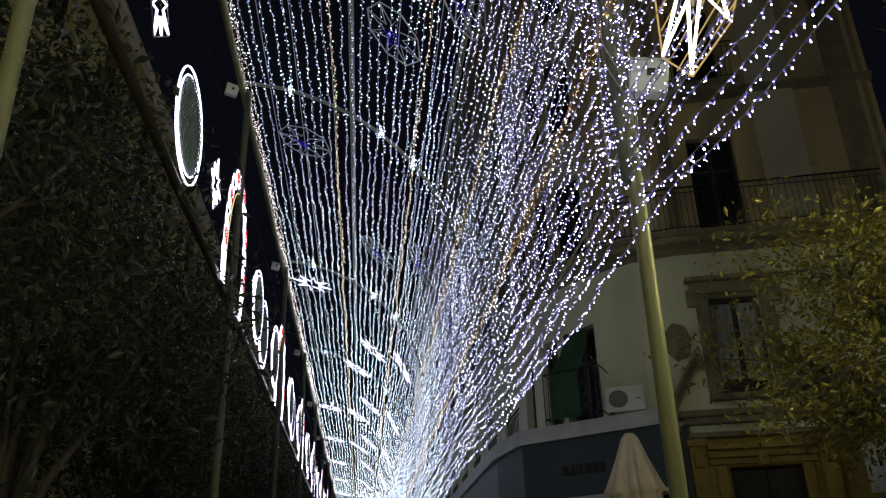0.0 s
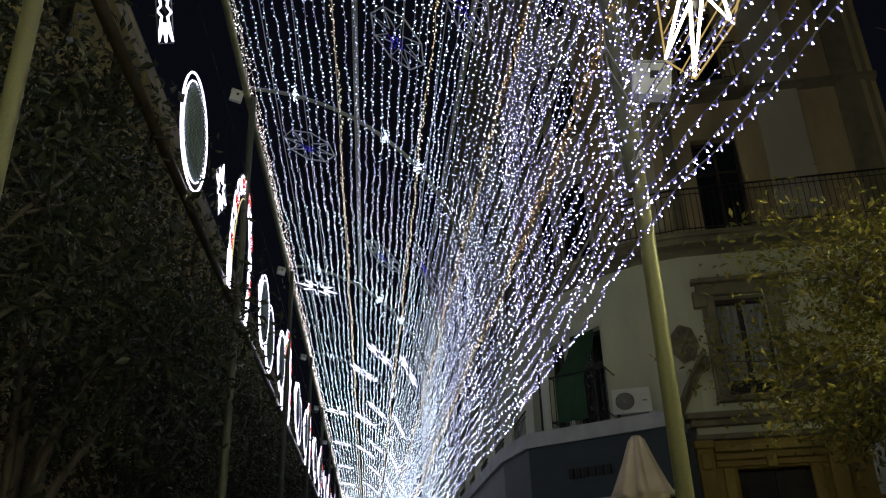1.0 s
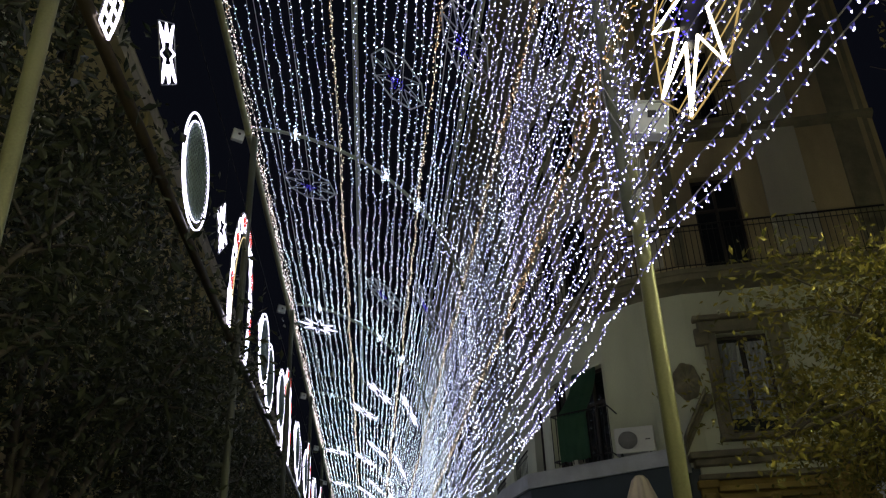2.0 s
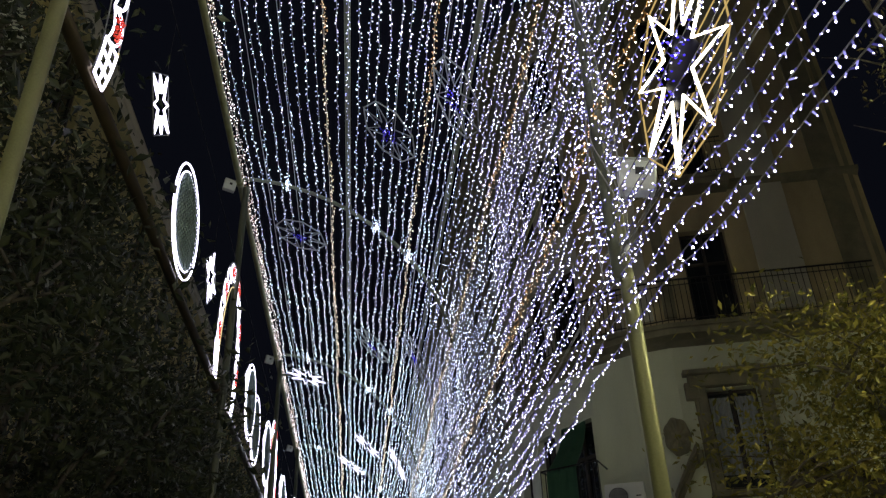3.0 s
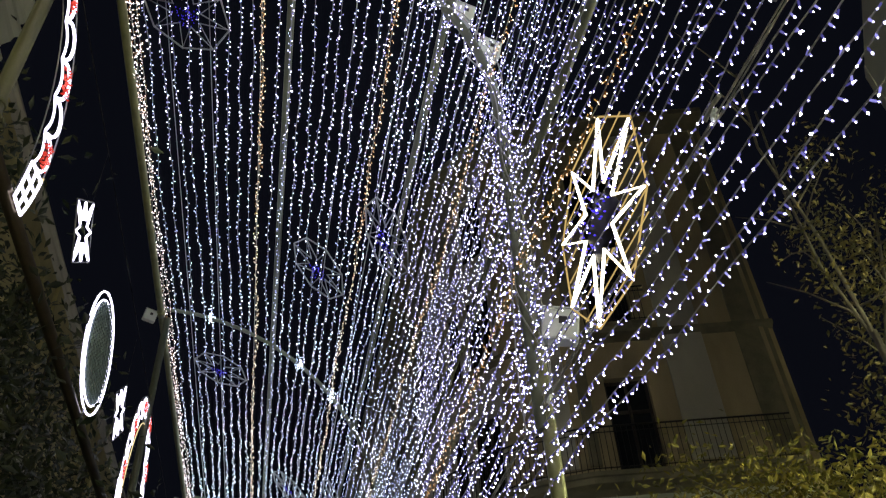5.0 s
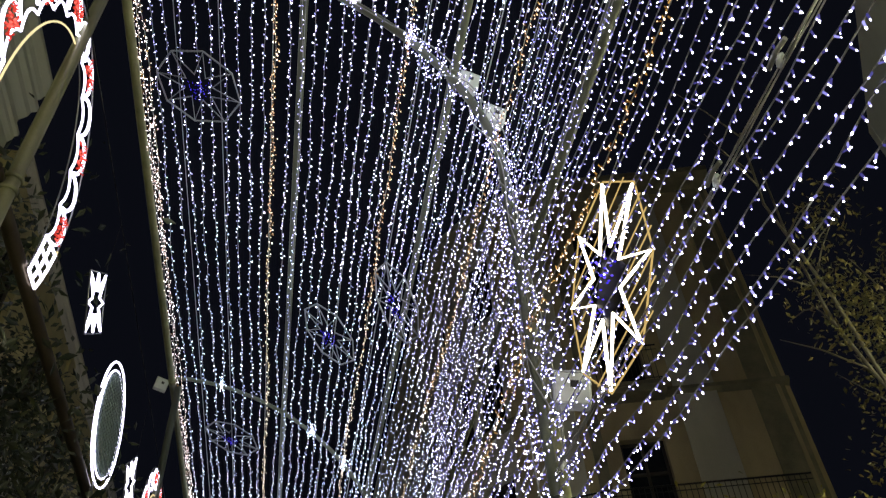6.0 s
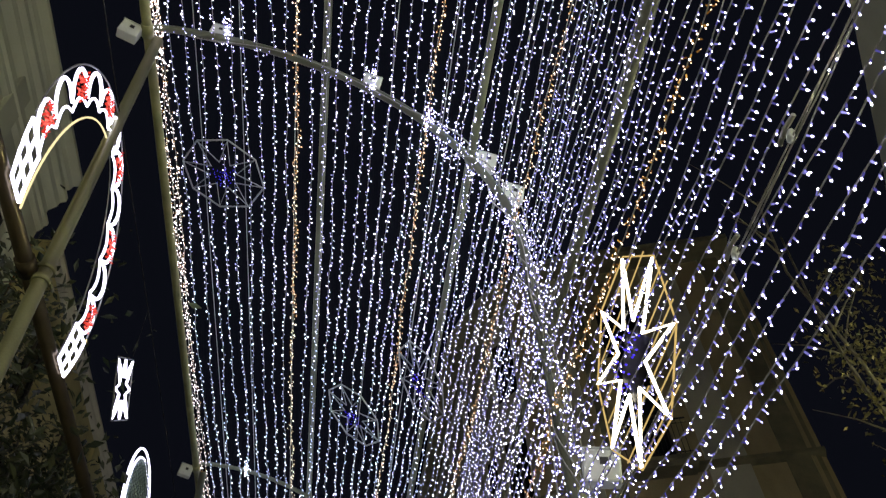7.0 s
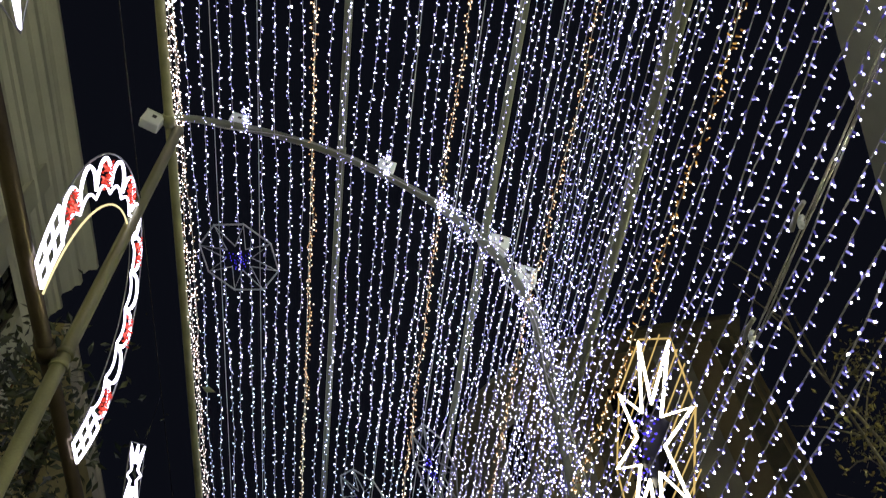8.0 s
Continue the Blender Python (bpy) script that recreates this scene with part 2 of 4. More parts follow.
CX, CZ, N_SUPER = -0.51, 1.22, 1.8
quarter = []
for k in range(61):
    a = (math.pi / 2) * (1 - k / 60)
    ca, sa = max(0.0, math.cos(a)), max(0.0, math.sin(a))
    quarter.append((D * (CX + (0.364 - CX) * ca ** (2 / N_SUPER)), EYE + D * (CZ + (2.015 - CZ) * sa ** (2 / N_SUPER))))
PROFILE = np.array(quarter + [(D * 0.364, EYE + D * (CZ - 0.775 * k / 20)) for k in range(1, 21)])
ARC = np.concatenate([[0], np.cumsum(np.hypot(*np.diff(PROFILE, axis=0).T))])


def at_angle(deg):
    """Where along the vault a line lies that is seen at that angle from the zenith."""
    a = np.degrees(np.arctan2(PROFILE[:, 0], PROFILE[:, 1] - EYE))
    return float(np.interp(deg, a, ARC))


OCTA = [(0, 2, 3), (0, 3, 4), (0, 4, 5), (0, 5, 2), (1, 3, 2), (1, 4, 3), (1, 5, 4), (1, 2, 5)]
STUB = [(0, 1, 4, 3), (1, 2, 5, 4), (2, 0, 3, 5)]


def bulb_mesh(name, pts, dirs, size, parent, mats, stub):
    """Small bulbs at the points, each with a socket stub whose glow stands for the halo."""
    pts, dirs = np.asarray(pts), np.asarray(dirs)
    dirs = dirs / np.linalg.norm(dirs, axis=1)[:, None]
    a = np.cross(dirs, (0.31, 0.9, 0.17))
    a /= np.linalg.norm(a, axis=1)[:, None]
    b = np.cross(dirs, a)
    n = len(pts)
    size = np.asarray(size).reshape(-1, 1) * np.ones((n, 1))
    c = pts + dirs * 0.019
    tip = np.stack([c - dirs * size * 1.4, c + dirs * size * 1.6, c + a * size, c + b * size, c - a * size, c - b * size], 1)
    verts, faces, index = [tip.reshape(-1, 3)], [], []
    for i in range(n):
        faces += [tuple(6 * i + k for k in f) for f in OCTA]
    index += [0] * (8 * n)
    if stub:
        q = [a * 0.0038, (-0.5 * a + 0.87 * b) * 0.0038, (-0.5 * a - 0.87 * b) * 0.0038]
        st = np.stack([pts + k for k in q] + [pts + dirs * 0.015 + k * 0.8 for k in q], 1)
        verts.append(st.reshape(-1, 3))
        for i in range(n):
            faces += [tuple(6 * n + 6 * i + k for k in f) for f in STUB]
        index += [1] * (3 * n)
    return raw(name, np.concatenate(verts), faces, mats, parent, index)


rng = np.random.default_rng(7)


def light_string(s, kind="cold", label=""):
    x, z, nx, nz = vault(s)
    low = s / ARC[-1]
    ob = thing("light_string", label or "string of cold white bulbs on clear wire", "light string", "strings of the canopy")
    ph = rng.uniform(0, 6.3, 6)
    sag0 = rng.uniform(0.03, 0.10) * (1 - 0.95 * low) + 0.17 * low ** 3

    def path(y):
        y = np.asarray(y, float)
        f = ((y - ARCH_Y[0]) / BAY) % 1.0
        bay = np.floor((y - ARCH_Y[0]) / BAY)
        sag = sag0 * (1 + 0.35 * (1 - 0.8 * low) * np.sin(bay * 2.3 + ph[0])) * np.where(bay > 1, 0.35, np.where(bay > 0, 0.6, 1.0)) * 4 * f * (1 - f)
        wob = (0.007 + 0.006 * low) * np.sin(y * 5.1 + ph[1]) + 0.004 * np.sin(y * 11.7 + ph[2]) + 0.016 * np.sin(y * 1.3 + ph[3])
        wob2 = 0.005 * np.sin(y * 6.3 + ph[4]) + 0.010 * np.sin(y * 2.1 + ph[5])
        return np.stack([x + wob * nz - wob2 * nx, y, z - sag - wob * nx - wob2 * nz], -1)

    ys = np.concatenate([np.arange(Y0, 34, 0.2), np.arange(34, Y1, 1.2)])
    bm = bmesh.new()
    tube(bm, path(ys), 0.0028 if s > 3.8 else 0.0022, 3)
    part("wire", bm, M["wire"], ob)
    step = (0.033 if s > 3.2 else 0.035 if s > 2.5 else 0.039) if kind == "cold" else 0.0175 if kind == "warm" else 0.024
    size = 0.0036 if s > 4.2 else 0.0042 if s > 3.2 else 0.0048 if s > 2.5 else 0.0054
    cold = M["bulb" if s > 2.3 else "bulb_soft"]
    close = {"cold": (cold, M["bulb_halo"]), "warm": (M["warm"], M["warm_halo"]), "rose": (M["rose"], M["warm_halo"])}[kind]
    distant = {"cold": (M["bulb_far"], M["bulb_halo"]), "warm": (M["warm_far"], M["warm_halo"]), "rose": (M["rose"], M["warm_halo"])}[kind]
    wide = 1.0 if kind == "cold" else 1.8
    for name, y0, y1, pitch, big, mats, stub in (("bulb_chain", Y0, 6.4, step, 0.94 if s < 3.4 else 0.86 if s < 4.2 else 0.80, close, True),
                                                 ("middle_bulb_chain", 6.4, 13, step * ((1.65 if s < 3.2 else 2.1) if kind == "cold" else wide), 1.03 if s < 2.6 else 1.12, (M["bulb_mid"], M["bulb_halo"]) if kind == "cold" else distant, True),
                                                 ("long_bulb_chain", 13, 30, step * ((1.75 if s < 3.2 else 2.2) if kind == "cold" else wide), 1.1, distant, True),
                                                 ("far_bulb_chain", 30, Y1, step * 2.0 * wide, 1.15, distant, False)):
        yy = np.arange(y0, y1, pitch)
        yy = yy + rng.uniform(-0.45, 0.45, len(yy)) * pitch
        p = path(yy)
        if s > 2.6:
            d = rng.normal(0, 1, (len(yy), 3)) * (0.55, 0.45, 0.5)
            d[:, 2] -= 0.9
        else:
            d = rng.normal(0, 1, (len(yy), 3)) * (0.8, 0.8, 0.3)
            d[:, 2] -= 0.5
        if kind != "cold":
            p = p + rng.normal(0, 0.011, p.shape)
        # bulbs swell towards the eye: their bloom is put into the size
        o = bulb_mesh(name, p, d, (0.75 + 0.65 * rng.uniform(0, 1, len(yy)) ** 2.6) * size * big * np.interp(yy, [2.2, 4.6, 6.4], [1.24, 1.0, 0.94]), ob, mats, stub)
        tagged(o, kind="stuff")
    return ob


POLE_S = [at_angle(a) for a in (-2.1, 10.1, 20.35)]
WARM_S = [at_angle(a) for a in (-4.05, 6.55, 15.5, 24.05)]
s = 0.0
while s < ARC[-1] - 0.12:
    s += 0.136 if s < 2.5 else 0.104 if s < 4.0 else 0.086
    if min(abs(s - q) for q in WARM_S) < 0.035:
        continue
    light_string(s)
for s in WARM_S:
    light_string(s, "warm", "string of amber bulbs on clear wire")
for s in (0.0, 0.03, 0.06):
    light_string(s, "rose", "dense string of pale rose bulbs along the rail")


def long_tube(name, x, z, r, material, label):
    bm = bmesh.new()
    tube(bm, [(x, y, z) for y in (Y0, 10, 30, 60, Y1)], r, 10)
    ob = tagged(part(name, bm, material), label, "metal tube")
    for y in ARCH_Y:
        if y > Y0:
            bm = bmesh.new()
            tube(bm, [(x, y - 0.06, z), (x, y + 0.06, z)], r * 1.25, 10)
            block(bm, (x, y, z + r * 1.5), (0.03, 0.05, 0.03), 0, 0.004)
            part("clamp", bm, material, ob)
    return ob


long_tube("edge_rail", RAIL_X, RAIL_Z, 0.042, M["steel"], "painted steel rail along the canopy edge")
long_tube("frieze_bar", POLE_X - 0.08, BAR_Z, 0.048, M["steel_dark"], "dark steel bar that carries the light motifs")
for s in POLE_S:
    x, z, nx, nz = vault(s)
    long_tube("purlin", x + nx * 0.05, z + nz * 0.05, 0.034, M["steel_green"], "grey-green steel tube along the canopy")


bm = bmesh.new()
x, z, nx, nz = vault(at_angle(33.0))
for k in range(3):
    tube(bm, [(x + 0.006 * math.sin(y * 3 + 2 * k), y, z - 0.05 * math.sin(math.pi * (((y - 3.25) / BAY) % 1.0)) + 0.006 * math.cos(y * 3.7 + 2 * k)) for y in np.arange(Y0, 40, 0.4)], 0.0026, 5)
tagged(part("feed_cable", bm, M["wire"]), "thick clear feed cable among the light strings", "cable")


for s in (0.34, 0.76, 1.30, 1.62, 2.30, 2.9, 3.7):
    x, z, nx, nz = vault(s)
    bm = bmesh.new()
    tube(bm, [(x + nx * 0.03, y, z + nz * 0.03) for y in (Y0, 10, 30, 60, Y1)], 0.0045, 4)
    tagged(part("support_wire", bm, M["frame_grey"]), "bare grey support wire of the canopy", "wire", "support wires")


def junction_box(p, size, rot):
    ob = thing("junction_box", "milky plastic cable box on the arch", "cable box", "cable boxes", m=pose(*p, 12, 8, rot))
    w = size
    bm = bmesh.new()
    block(bm, (0, 0, 0), (w, w * 0.6, w * 0.9), 0, w * 0.06)
    part("case", bm, M["box_plastic"], ob)
    bm = bmesh.new()
    block(bm, (0, 0, w * 0.47), (w * 1.04, w * 0.64, w * 0.06), 0, w * 0.02)
    part("lid", bm, M["box_plastic"], ob)
    bm = bmesh.new()
    block(bm, (w * 0.05, -w * 0.31, 0.02), (w * 0.22, w * 0.03, w * 0.2), 0, 0)
    part("socket", bm, M["dark"], ob, "black socket")
    return ob


def light_arch(y, near):
    """One arch of the canopy with its two posts."""
    ob = thing("light_arch", "grey-green steel arch on two posts, wound with bulbs" if near else "grey-green steel arch on a post, wound with bulbs", "arch", "arches of the canopy", m=pose(0, y, 0))
    bm = bmesh.new()
    pts = [(x, 0, z + 0.02) for x, z in PROFILE[::3]]
    tube(bm, [(RAIL_X - 0.02, 0, RAIL_Z + 0.02)] + (pts if near else pts[:20]), 0.033 if near else 0.024, 10)
    part("arch_tube", bm, M["steel_green"], ob)
    if near:
        bm = bmesh.new()
        tube(bm, [(RIGHT_X + 0.02, 0, 0), (RIGHT_X + 0.02, 0, EYE + 0.52 * D), (RIGHT_X, 0, EYE + 1.0 * D)], 0.037, 12)
        tube(bm, [(RIGHT_X + 0.02, 0, 0), (RIGHT_X + 0.02, 0, 0.02)], 0.13, 12)
        part("post", bm, M["steel"], ob)
    bm = bmesh.new()
    tube(bm, [(POLE_X, 0.07, 0), (POLE_X, 0.07, RAIL_Z - 0.04)], 0.046, 12)
    tube(bm, [(POLE_X, 0.07, 0), (POLE_X, 0.07, 0.02)], 0.13, 12)
    for dz in (-0.05, 0.05):
        tube(bm, [(POLE_X, 0.07, BAR_Z + dz - 0.02), (POLE_X, 0.07, BAR_Z + dz + 0.02)], 0.056, 12)
    tube(bm, [(POLE_X + 0.03, 0.13, BAR_Z), (POLE_X + 0.03, 0.20, BAR_Z)], 0.010, 6)
    # far posts take the darker steel: their lack of light is put into colour
    part("post", bm, M["steel" if near else "steel_green"], ob)
    n = 680 if near else 150
    ss = np.concatenate([rng.uniform(0, 2.8, n // 12), rng.uniform(2.8, ARC[-1] * 0.98, n - n // 12)])
    p, d = [], []
    for s in ss:
        x, z, nx, nz = vault(s)
        r = 0.04 + (0.09 * rng.uniform() ** 2 if s > 2.2 else 0.0)
        a = rng.uniform(0, 6.3)
        v = np.array((nx * math.cos(a), math.sin(a), nz * math.cos(a)))
        p.append((x + v[0] * r, v[1] * r, z + v[2] * r + 0.02))
        d.append(v)
    tagged(bulb_mesh("bulb_chain", p, d, 0.0045, ob, (M["bulb"], M["bulb_halo"]), True), kind="stuff")
    for deg in (-9.2, 1.8, 6.6):
        x, z, nx, nz = vault(at_angle(deg))
        p = rng.normal(0, 1, (46, 3)) * (0.020, 0.075, 0.022) + (x, -0.10, z - 0.02)
        d = rng.normal(0, 1, (46, 3)) - (0, 0, 0.4)
        tagged(bulb_mesh("bulb_bunch", p, d, 0.0052, ob, (M["bulb" if near else "bulb_far"], M["bulb_halo"]), True), kind="stuff")
    for q in range(4 if near else 0):
        line = []
        for s in np.arange(0.0 if q == 0 else 2.6 + 0.3 * q, ARC[-1] * 0.97, 0.06):
            x, z, nx, nz = vault(s)
            a = s * (2.2 + 0.9 * q) + 1.6 * math.sin(s * (1.7 + 0.6 * q) + q) + q * 2.1
            r = 0.038 + (0.024 if s > 2.6 else 0.002) * (1 + math.sin(s * (2.3 + 0.7 * q) + q))
            line.append((x + nx * math.cos(a) * r, math.sin(a) * r, z + 0.02 + nz * math.cos(a) * r))
        bm = bmesh.new()
        tube(bm, line, 0.0045, 4)
        part("cable", bm, M["wire"], ob, "clear cable wound round the arch")
    return ob


for i, y in enumerate(ARCH_Y):
    if y > Y0:
        light_arch(y, 0 < y < 8)
for i, y in enumerate(ARCH_Y):
    if not -1 < y < 45:
        continue
    junction_box((RAIL_X - 0.14, y, RAIL_Z - 0.06), 0.17, 20)
    if y < 5:
        for s, up in ((at_angle(-10.2), 0.15), (at_angle(1.0), 0.14), (at_angle(10.8), 0.13), (at_angle(13.5), 0.12)):
            x, z, nx, nz = vault(s)
            junction_box((x + nx * up * 0.95, y + 0.03, z + nz * up * 0.95), 0.15, 10)
        junction_box((RIGHT_X + 0.15, y - 0.02, EYE + 0.70 * D), 0.19, -12)


# ---- light motifs ----
def star_motif(m, dia, lit, lean=0.0, label=""):
    """An eight-pointed star of light tube in an octagonal frame; it lies in its own xy plane."""
    ob = thing("star_motif", label or ("lit star of white light tube in an octagonal frame" if lit else "unlit grey star in an octagonal frame with blue bulbs"),
               "light motif", "star motifs", m=m)
    R = dia / 2
    octo = [(R * math.cos(math.radians(45 * k + lean)), R * math.sin(math.radians(45 * k + lean)), 0) for k in range(8)]
    bm = bmesh.new()
    tube(bm, octo, 0.0042 if lit else 0.008, 6, True)
    part("frame", bm, M["tube_amber"] if lit == "warm" else M["frame_grey"], ob)
    star = []
    for k in range(16):
        r = R * 0.97 if k % 2 == 0 else R * 0.34
        a = math.radians(22.5 * k + lean)
        star.append((r * math.cos(a), r * math.sin(a), -0.004))
    bm = bmesh.new()
    tube(bm, star, 0.0074 if lit else 0.0065, 6, True)
    part("star_tube", bm, M["tube_warm"] if lit == "warm" else M["tube_cold"] if lit else M["frame_grey"], ob)
    if lit != "cold":
        if lit == "warm":
            for k in range(-4, 5):
                h = math.sqrt(1 - (k / 5) ** 2) * R * 0.95
                bm = bmesh.new()
                tube(bm, [(k * R / 5, -h, 0.014), (k * R / 5, h, 0.014)], 0.003, 5)
                part("rib", bm, M["tube_amber"], ob)
        spread = 0.36 if lit else 0.26
        p = [(rng.normal() * R * spread * 0.6, rng.normal() * R * spread * 0.6, -0.02) for _ in range(34)]
        d = [(0, 0, -1) for k in range(34)]
        bm = bmesh.new()
        bm.faces.new([bm.verts.new((x * 0.5 if k % 2 == 0 else x, y * 0.5 if k % 2 == 0 else y, 0.004)) for k, (x, y, z) in enumerate(star)])
        bmesh.ops.solidify(bm, geom=bm.faces[:], thickness=0.004)
        if lit:
            part("backing", bm, M["dark"], ob, "dark netting behind the star")
        else:
            bm.free()
        tagged(bulb_mesh("blue_light_patch", p, d, 0.005, ob, (M["blue"], M["dark"]), False), kind="stuff")
    return ob


def on_vault(x_or_angle, y, inside=0.05):
    """The pose of a motif that lies on the vault at that angle from the zenith."""
    x, z, nx, nz = vault(at_angle(x_or_angle))
    n = Vector((nx, 0, nz))
    u = Vector((0, 1, 0))
    w = u.cross(n)
    m = Matrix.Identity(4)
    for i, v in enumerate((w, u, n)):
        for k in range(3):
            m[k][i] = v[k]
    m.translation = (x - nx * inside, y, z - nz * inside)
    return m


STAR_BAY = 6.27
for k in range(0, 10):
    far = k >= 2
    if k != 3:
        star_motif(on_vault(-8.1 if k == 1 else -9.8, 4.68 + STAR_BAY * k), 0.90 if far else 0.84, "cold" if far else "", 8)
    if k < 8:
        star_motif(on_vault(3.06 if k == 0 else 2.6, 7.36 + STAR_BAY * k), 0.90 if far else 0.84, "cold" if far else "", 12)
        star_motif(on_vault(9.93 if k == 0 else 10.6, 5.88 + STAR_BAY * k), 0.90 if far else 0.84, "cold" if far else "", 5)
    if k in (3, 4, 5):
        star_motif(on_vault(-1.5, 22.8 + STAR_BAY * (k - 3)), 0.90, "cold", 3)
star_motif(on_vault(29.1, 2.24, 0.0), 0.90, "warm", 26.0, "lit warm white star motif with amber ribs and blue bulbs")


def in_frieze(y, z, x=None):
    """The pose of a motif that stands upright in the frieze along the posts."""
    return Matrix.Translation((POLE_X - 0.005 if x is None else x, y, z)) @ Matrix(((0, 0, 1, 0), (1, 0, 0, 0), (0, 1, 0, 0), (0, 0, 0, 1)))


def hanging_star(m, reach=0.94):
    ob = thing("hanging_star", "small lit star of violet-white light tube in a frame", "light motif", "hanging stars of the frieze", m=m)
    R = 0.36
    bm = bmesh.new()
    tube(bm, [(R * math.cos(math.radians(90 * k - 6)), R * math.sin(math.radians(90 * k - 6)), 0) for k in range(4)], 0.006, 6, True)
    part("frame", bm, M["frame_grey"], ob)
    bm = bmesh.new()
    zig = []
    for k in range(16):
        a = math.radians(22.5 * k - 6)
        l = R * 0.93 if k % 4 == 0 else R * 0.66 if k % 2 == 0 else R * 0.30
        zig.append((l * math.cos(a), l * math.sin(a), 0))
    tube(bm, zig, 0.011, 6, True)
    part("star_tube", bm, M["tube_cold"], ob)
    bm = bmesh.new()
    tube(bm, [(0, R, 0), (0, reach, 0)], 0.002, 4)
    part("wire", bm, M["iron"], ob, "thin black wire")
    return ob


def ring_motif(m):
    ob = thing("ring_motif", "lit double ring of violet-white light tube with dark netting", "light motif", "rings of the frieze", m=m)
    R = 0.57
    for r, q in ((R, 0.0095), (R * 0.86, 0.008)):
        bm = bmesh.new()
        tube(bm, [(r * math.cos(a), r * math.sin(a), 0) for a in np.linspace(0, 2 * math.pi, 48, endpoint=False)], q, 6, True)
        part("ring_tube", bm, M["tube_cold"], ob)
    bm = bmesh.new()
    for k in np.linspace(-0.8, 0.8, 18):
        h = math.sqrt(max(0, 0.83 ** 2 - k * k)) * R
        tube(bm, [(k * R, -h, 0.01), (k * R, h, 0.01)], 0.006, 4)
        tube(bm, [(-h, k * R, 0.014), (h, k * R, 0.014)], 0.006, 4)
    part("netting", bm, M["net"], ob, "dark green netting")
    bm = bmesh.new()
    tube(bm, [(0, -R, 0), (0, -R - 0.10, 0)], 0.008, 6)
    part("bracket", bm, M["frame_grey"], ob)
    return ob


def arch_motif(m):
    """A horseshoe arch of light tube with scalloped lobes, lattice feet and red flowers; local x along the street, y up, its foot at 0."""
    ob = thing("arch_motif", "lit arch of violet-white light tube with red bulb flowers", "light motif", "arches of the frieze", m=m)
    aa = np.linspace(math.radians(-30), math.radians(210), 400)
    ox, oy = 0.94 * np.cos(aa), 0.6 + 1.2 * np.sin(aa)
    along = np.concatenate([[0], np.cumsum(np.hypot(np.diff(ox), np.diff(oy)))])

    def curve(f, k):
        """f runs from the first foot over the crown to the other; k from 0.66 on the inner line to 1 on the outer one."""
        g = (k - 0.66) / 0.34
        wide, mid, high = 0.62 + 0.28 * g, 0.4 + 0.2 * g, 1.1 + 0.10 * g
        a = float(np.interp(min(max(f, 0.0), 1.0) * along[-1], along, aa))
        low = math.asin(mid / high)
        a = -low + (a + math.pi / 6) * (math.pi + 2 * low) / (math.pi * 4 / 3)
        return Vector((-wide * math.cos(a), mid + high * math.sin(a), 0))

    bm = bmesh.new()
    tube(bm, [curve(f, 0.66) for f in np.linspace(0, 0.52, 24)], 0.0068, 6)
    part("inner_tube", bm, M["tube_edge"], ob, "pale amber inner tube")
    bm = bmesh.new()
    tube(bm, [curve(f, 0.66) for f in np.linspace(0.52, 1, 24)], 0.005, 6)
    part("inner_frame", bm, M["frame_grey"], ob)
    bm = bmesh.new()
    tube(bm, [curve(f, 1.035) for f in np.linspace(0.9, 1, 8)], 0.0068, 6)
    part("outer_tube", bm, M["tube_edge"], ob, "pale amber outer tube")
    lobes = 11
    f0, f1 = 0.09, 0.91
    for k in range(lobes):
        a, b = f0 + (f1 - f0) * k / lobes, f0 + (f1 - f0) * (k + 1) / lobes
        loop = []
        for q in np.linspace(0, 1, 13):
            loop.append(curve(a + (b - a) * q, 0.80 + 0.20 * math.sin(math.pi * q) ** 0.5))
        bm = bmesh.new()
        tube(bm, loop, 0.0118, 6)
        part("lobe_tube", bm, M["tube_cold"], ob)
        bm = bmesh.new()
        tube(bm, [curve(a + (b - a) * q, 0.74 + 0.07 * abs(math.sin(math.pi * q * 1))) for q in np.linspace(0, 1, 9)], 0.0085, 6)
        part("scallop_tube", bm, M["tube_cold"], ob)
    for side in (0, 1):
        bm = bmesh.new()
        for k in (0.72, 0.87, 1.02):
            tube(bm, [curve(abs(side - f), k) for f in np.linspace(0.0, f0, 6)], 0.0105, 6)
        for f in np.linspace(0.0, f0, 4):
            tube(bm, [curve(abs(side - f), k) for k in (0.72, 1.02)], 0.0105, 6)
        part("lattice", bm, M["tube_cold"], ob)
    for k in range(0, lobes, 2):
        p, d = [], []
        for _ in range(70):
            f = f0 + (f1 - f0) * (k + 0.5 + rng.uniform(-0.34, 0.34)) / lobes
            p.append(curve(f, rng.uniform(0.80, 0.97)))
            d.append((rng.normal(), rng.normal(), 1.5))
        tagged(bulb_mesh("red_flower", p, d, 0.0082, ob, (M["red"], M["dark"]), False), kind="stuff")
    bm = bmesh.new()
    tube(bm, [curve(f, 1.03) for f in np.linspace(0.1, 0.9, 30)], 0.006, 5)
    part("frame", bm, M["frame_grey"], ob)
    return ob


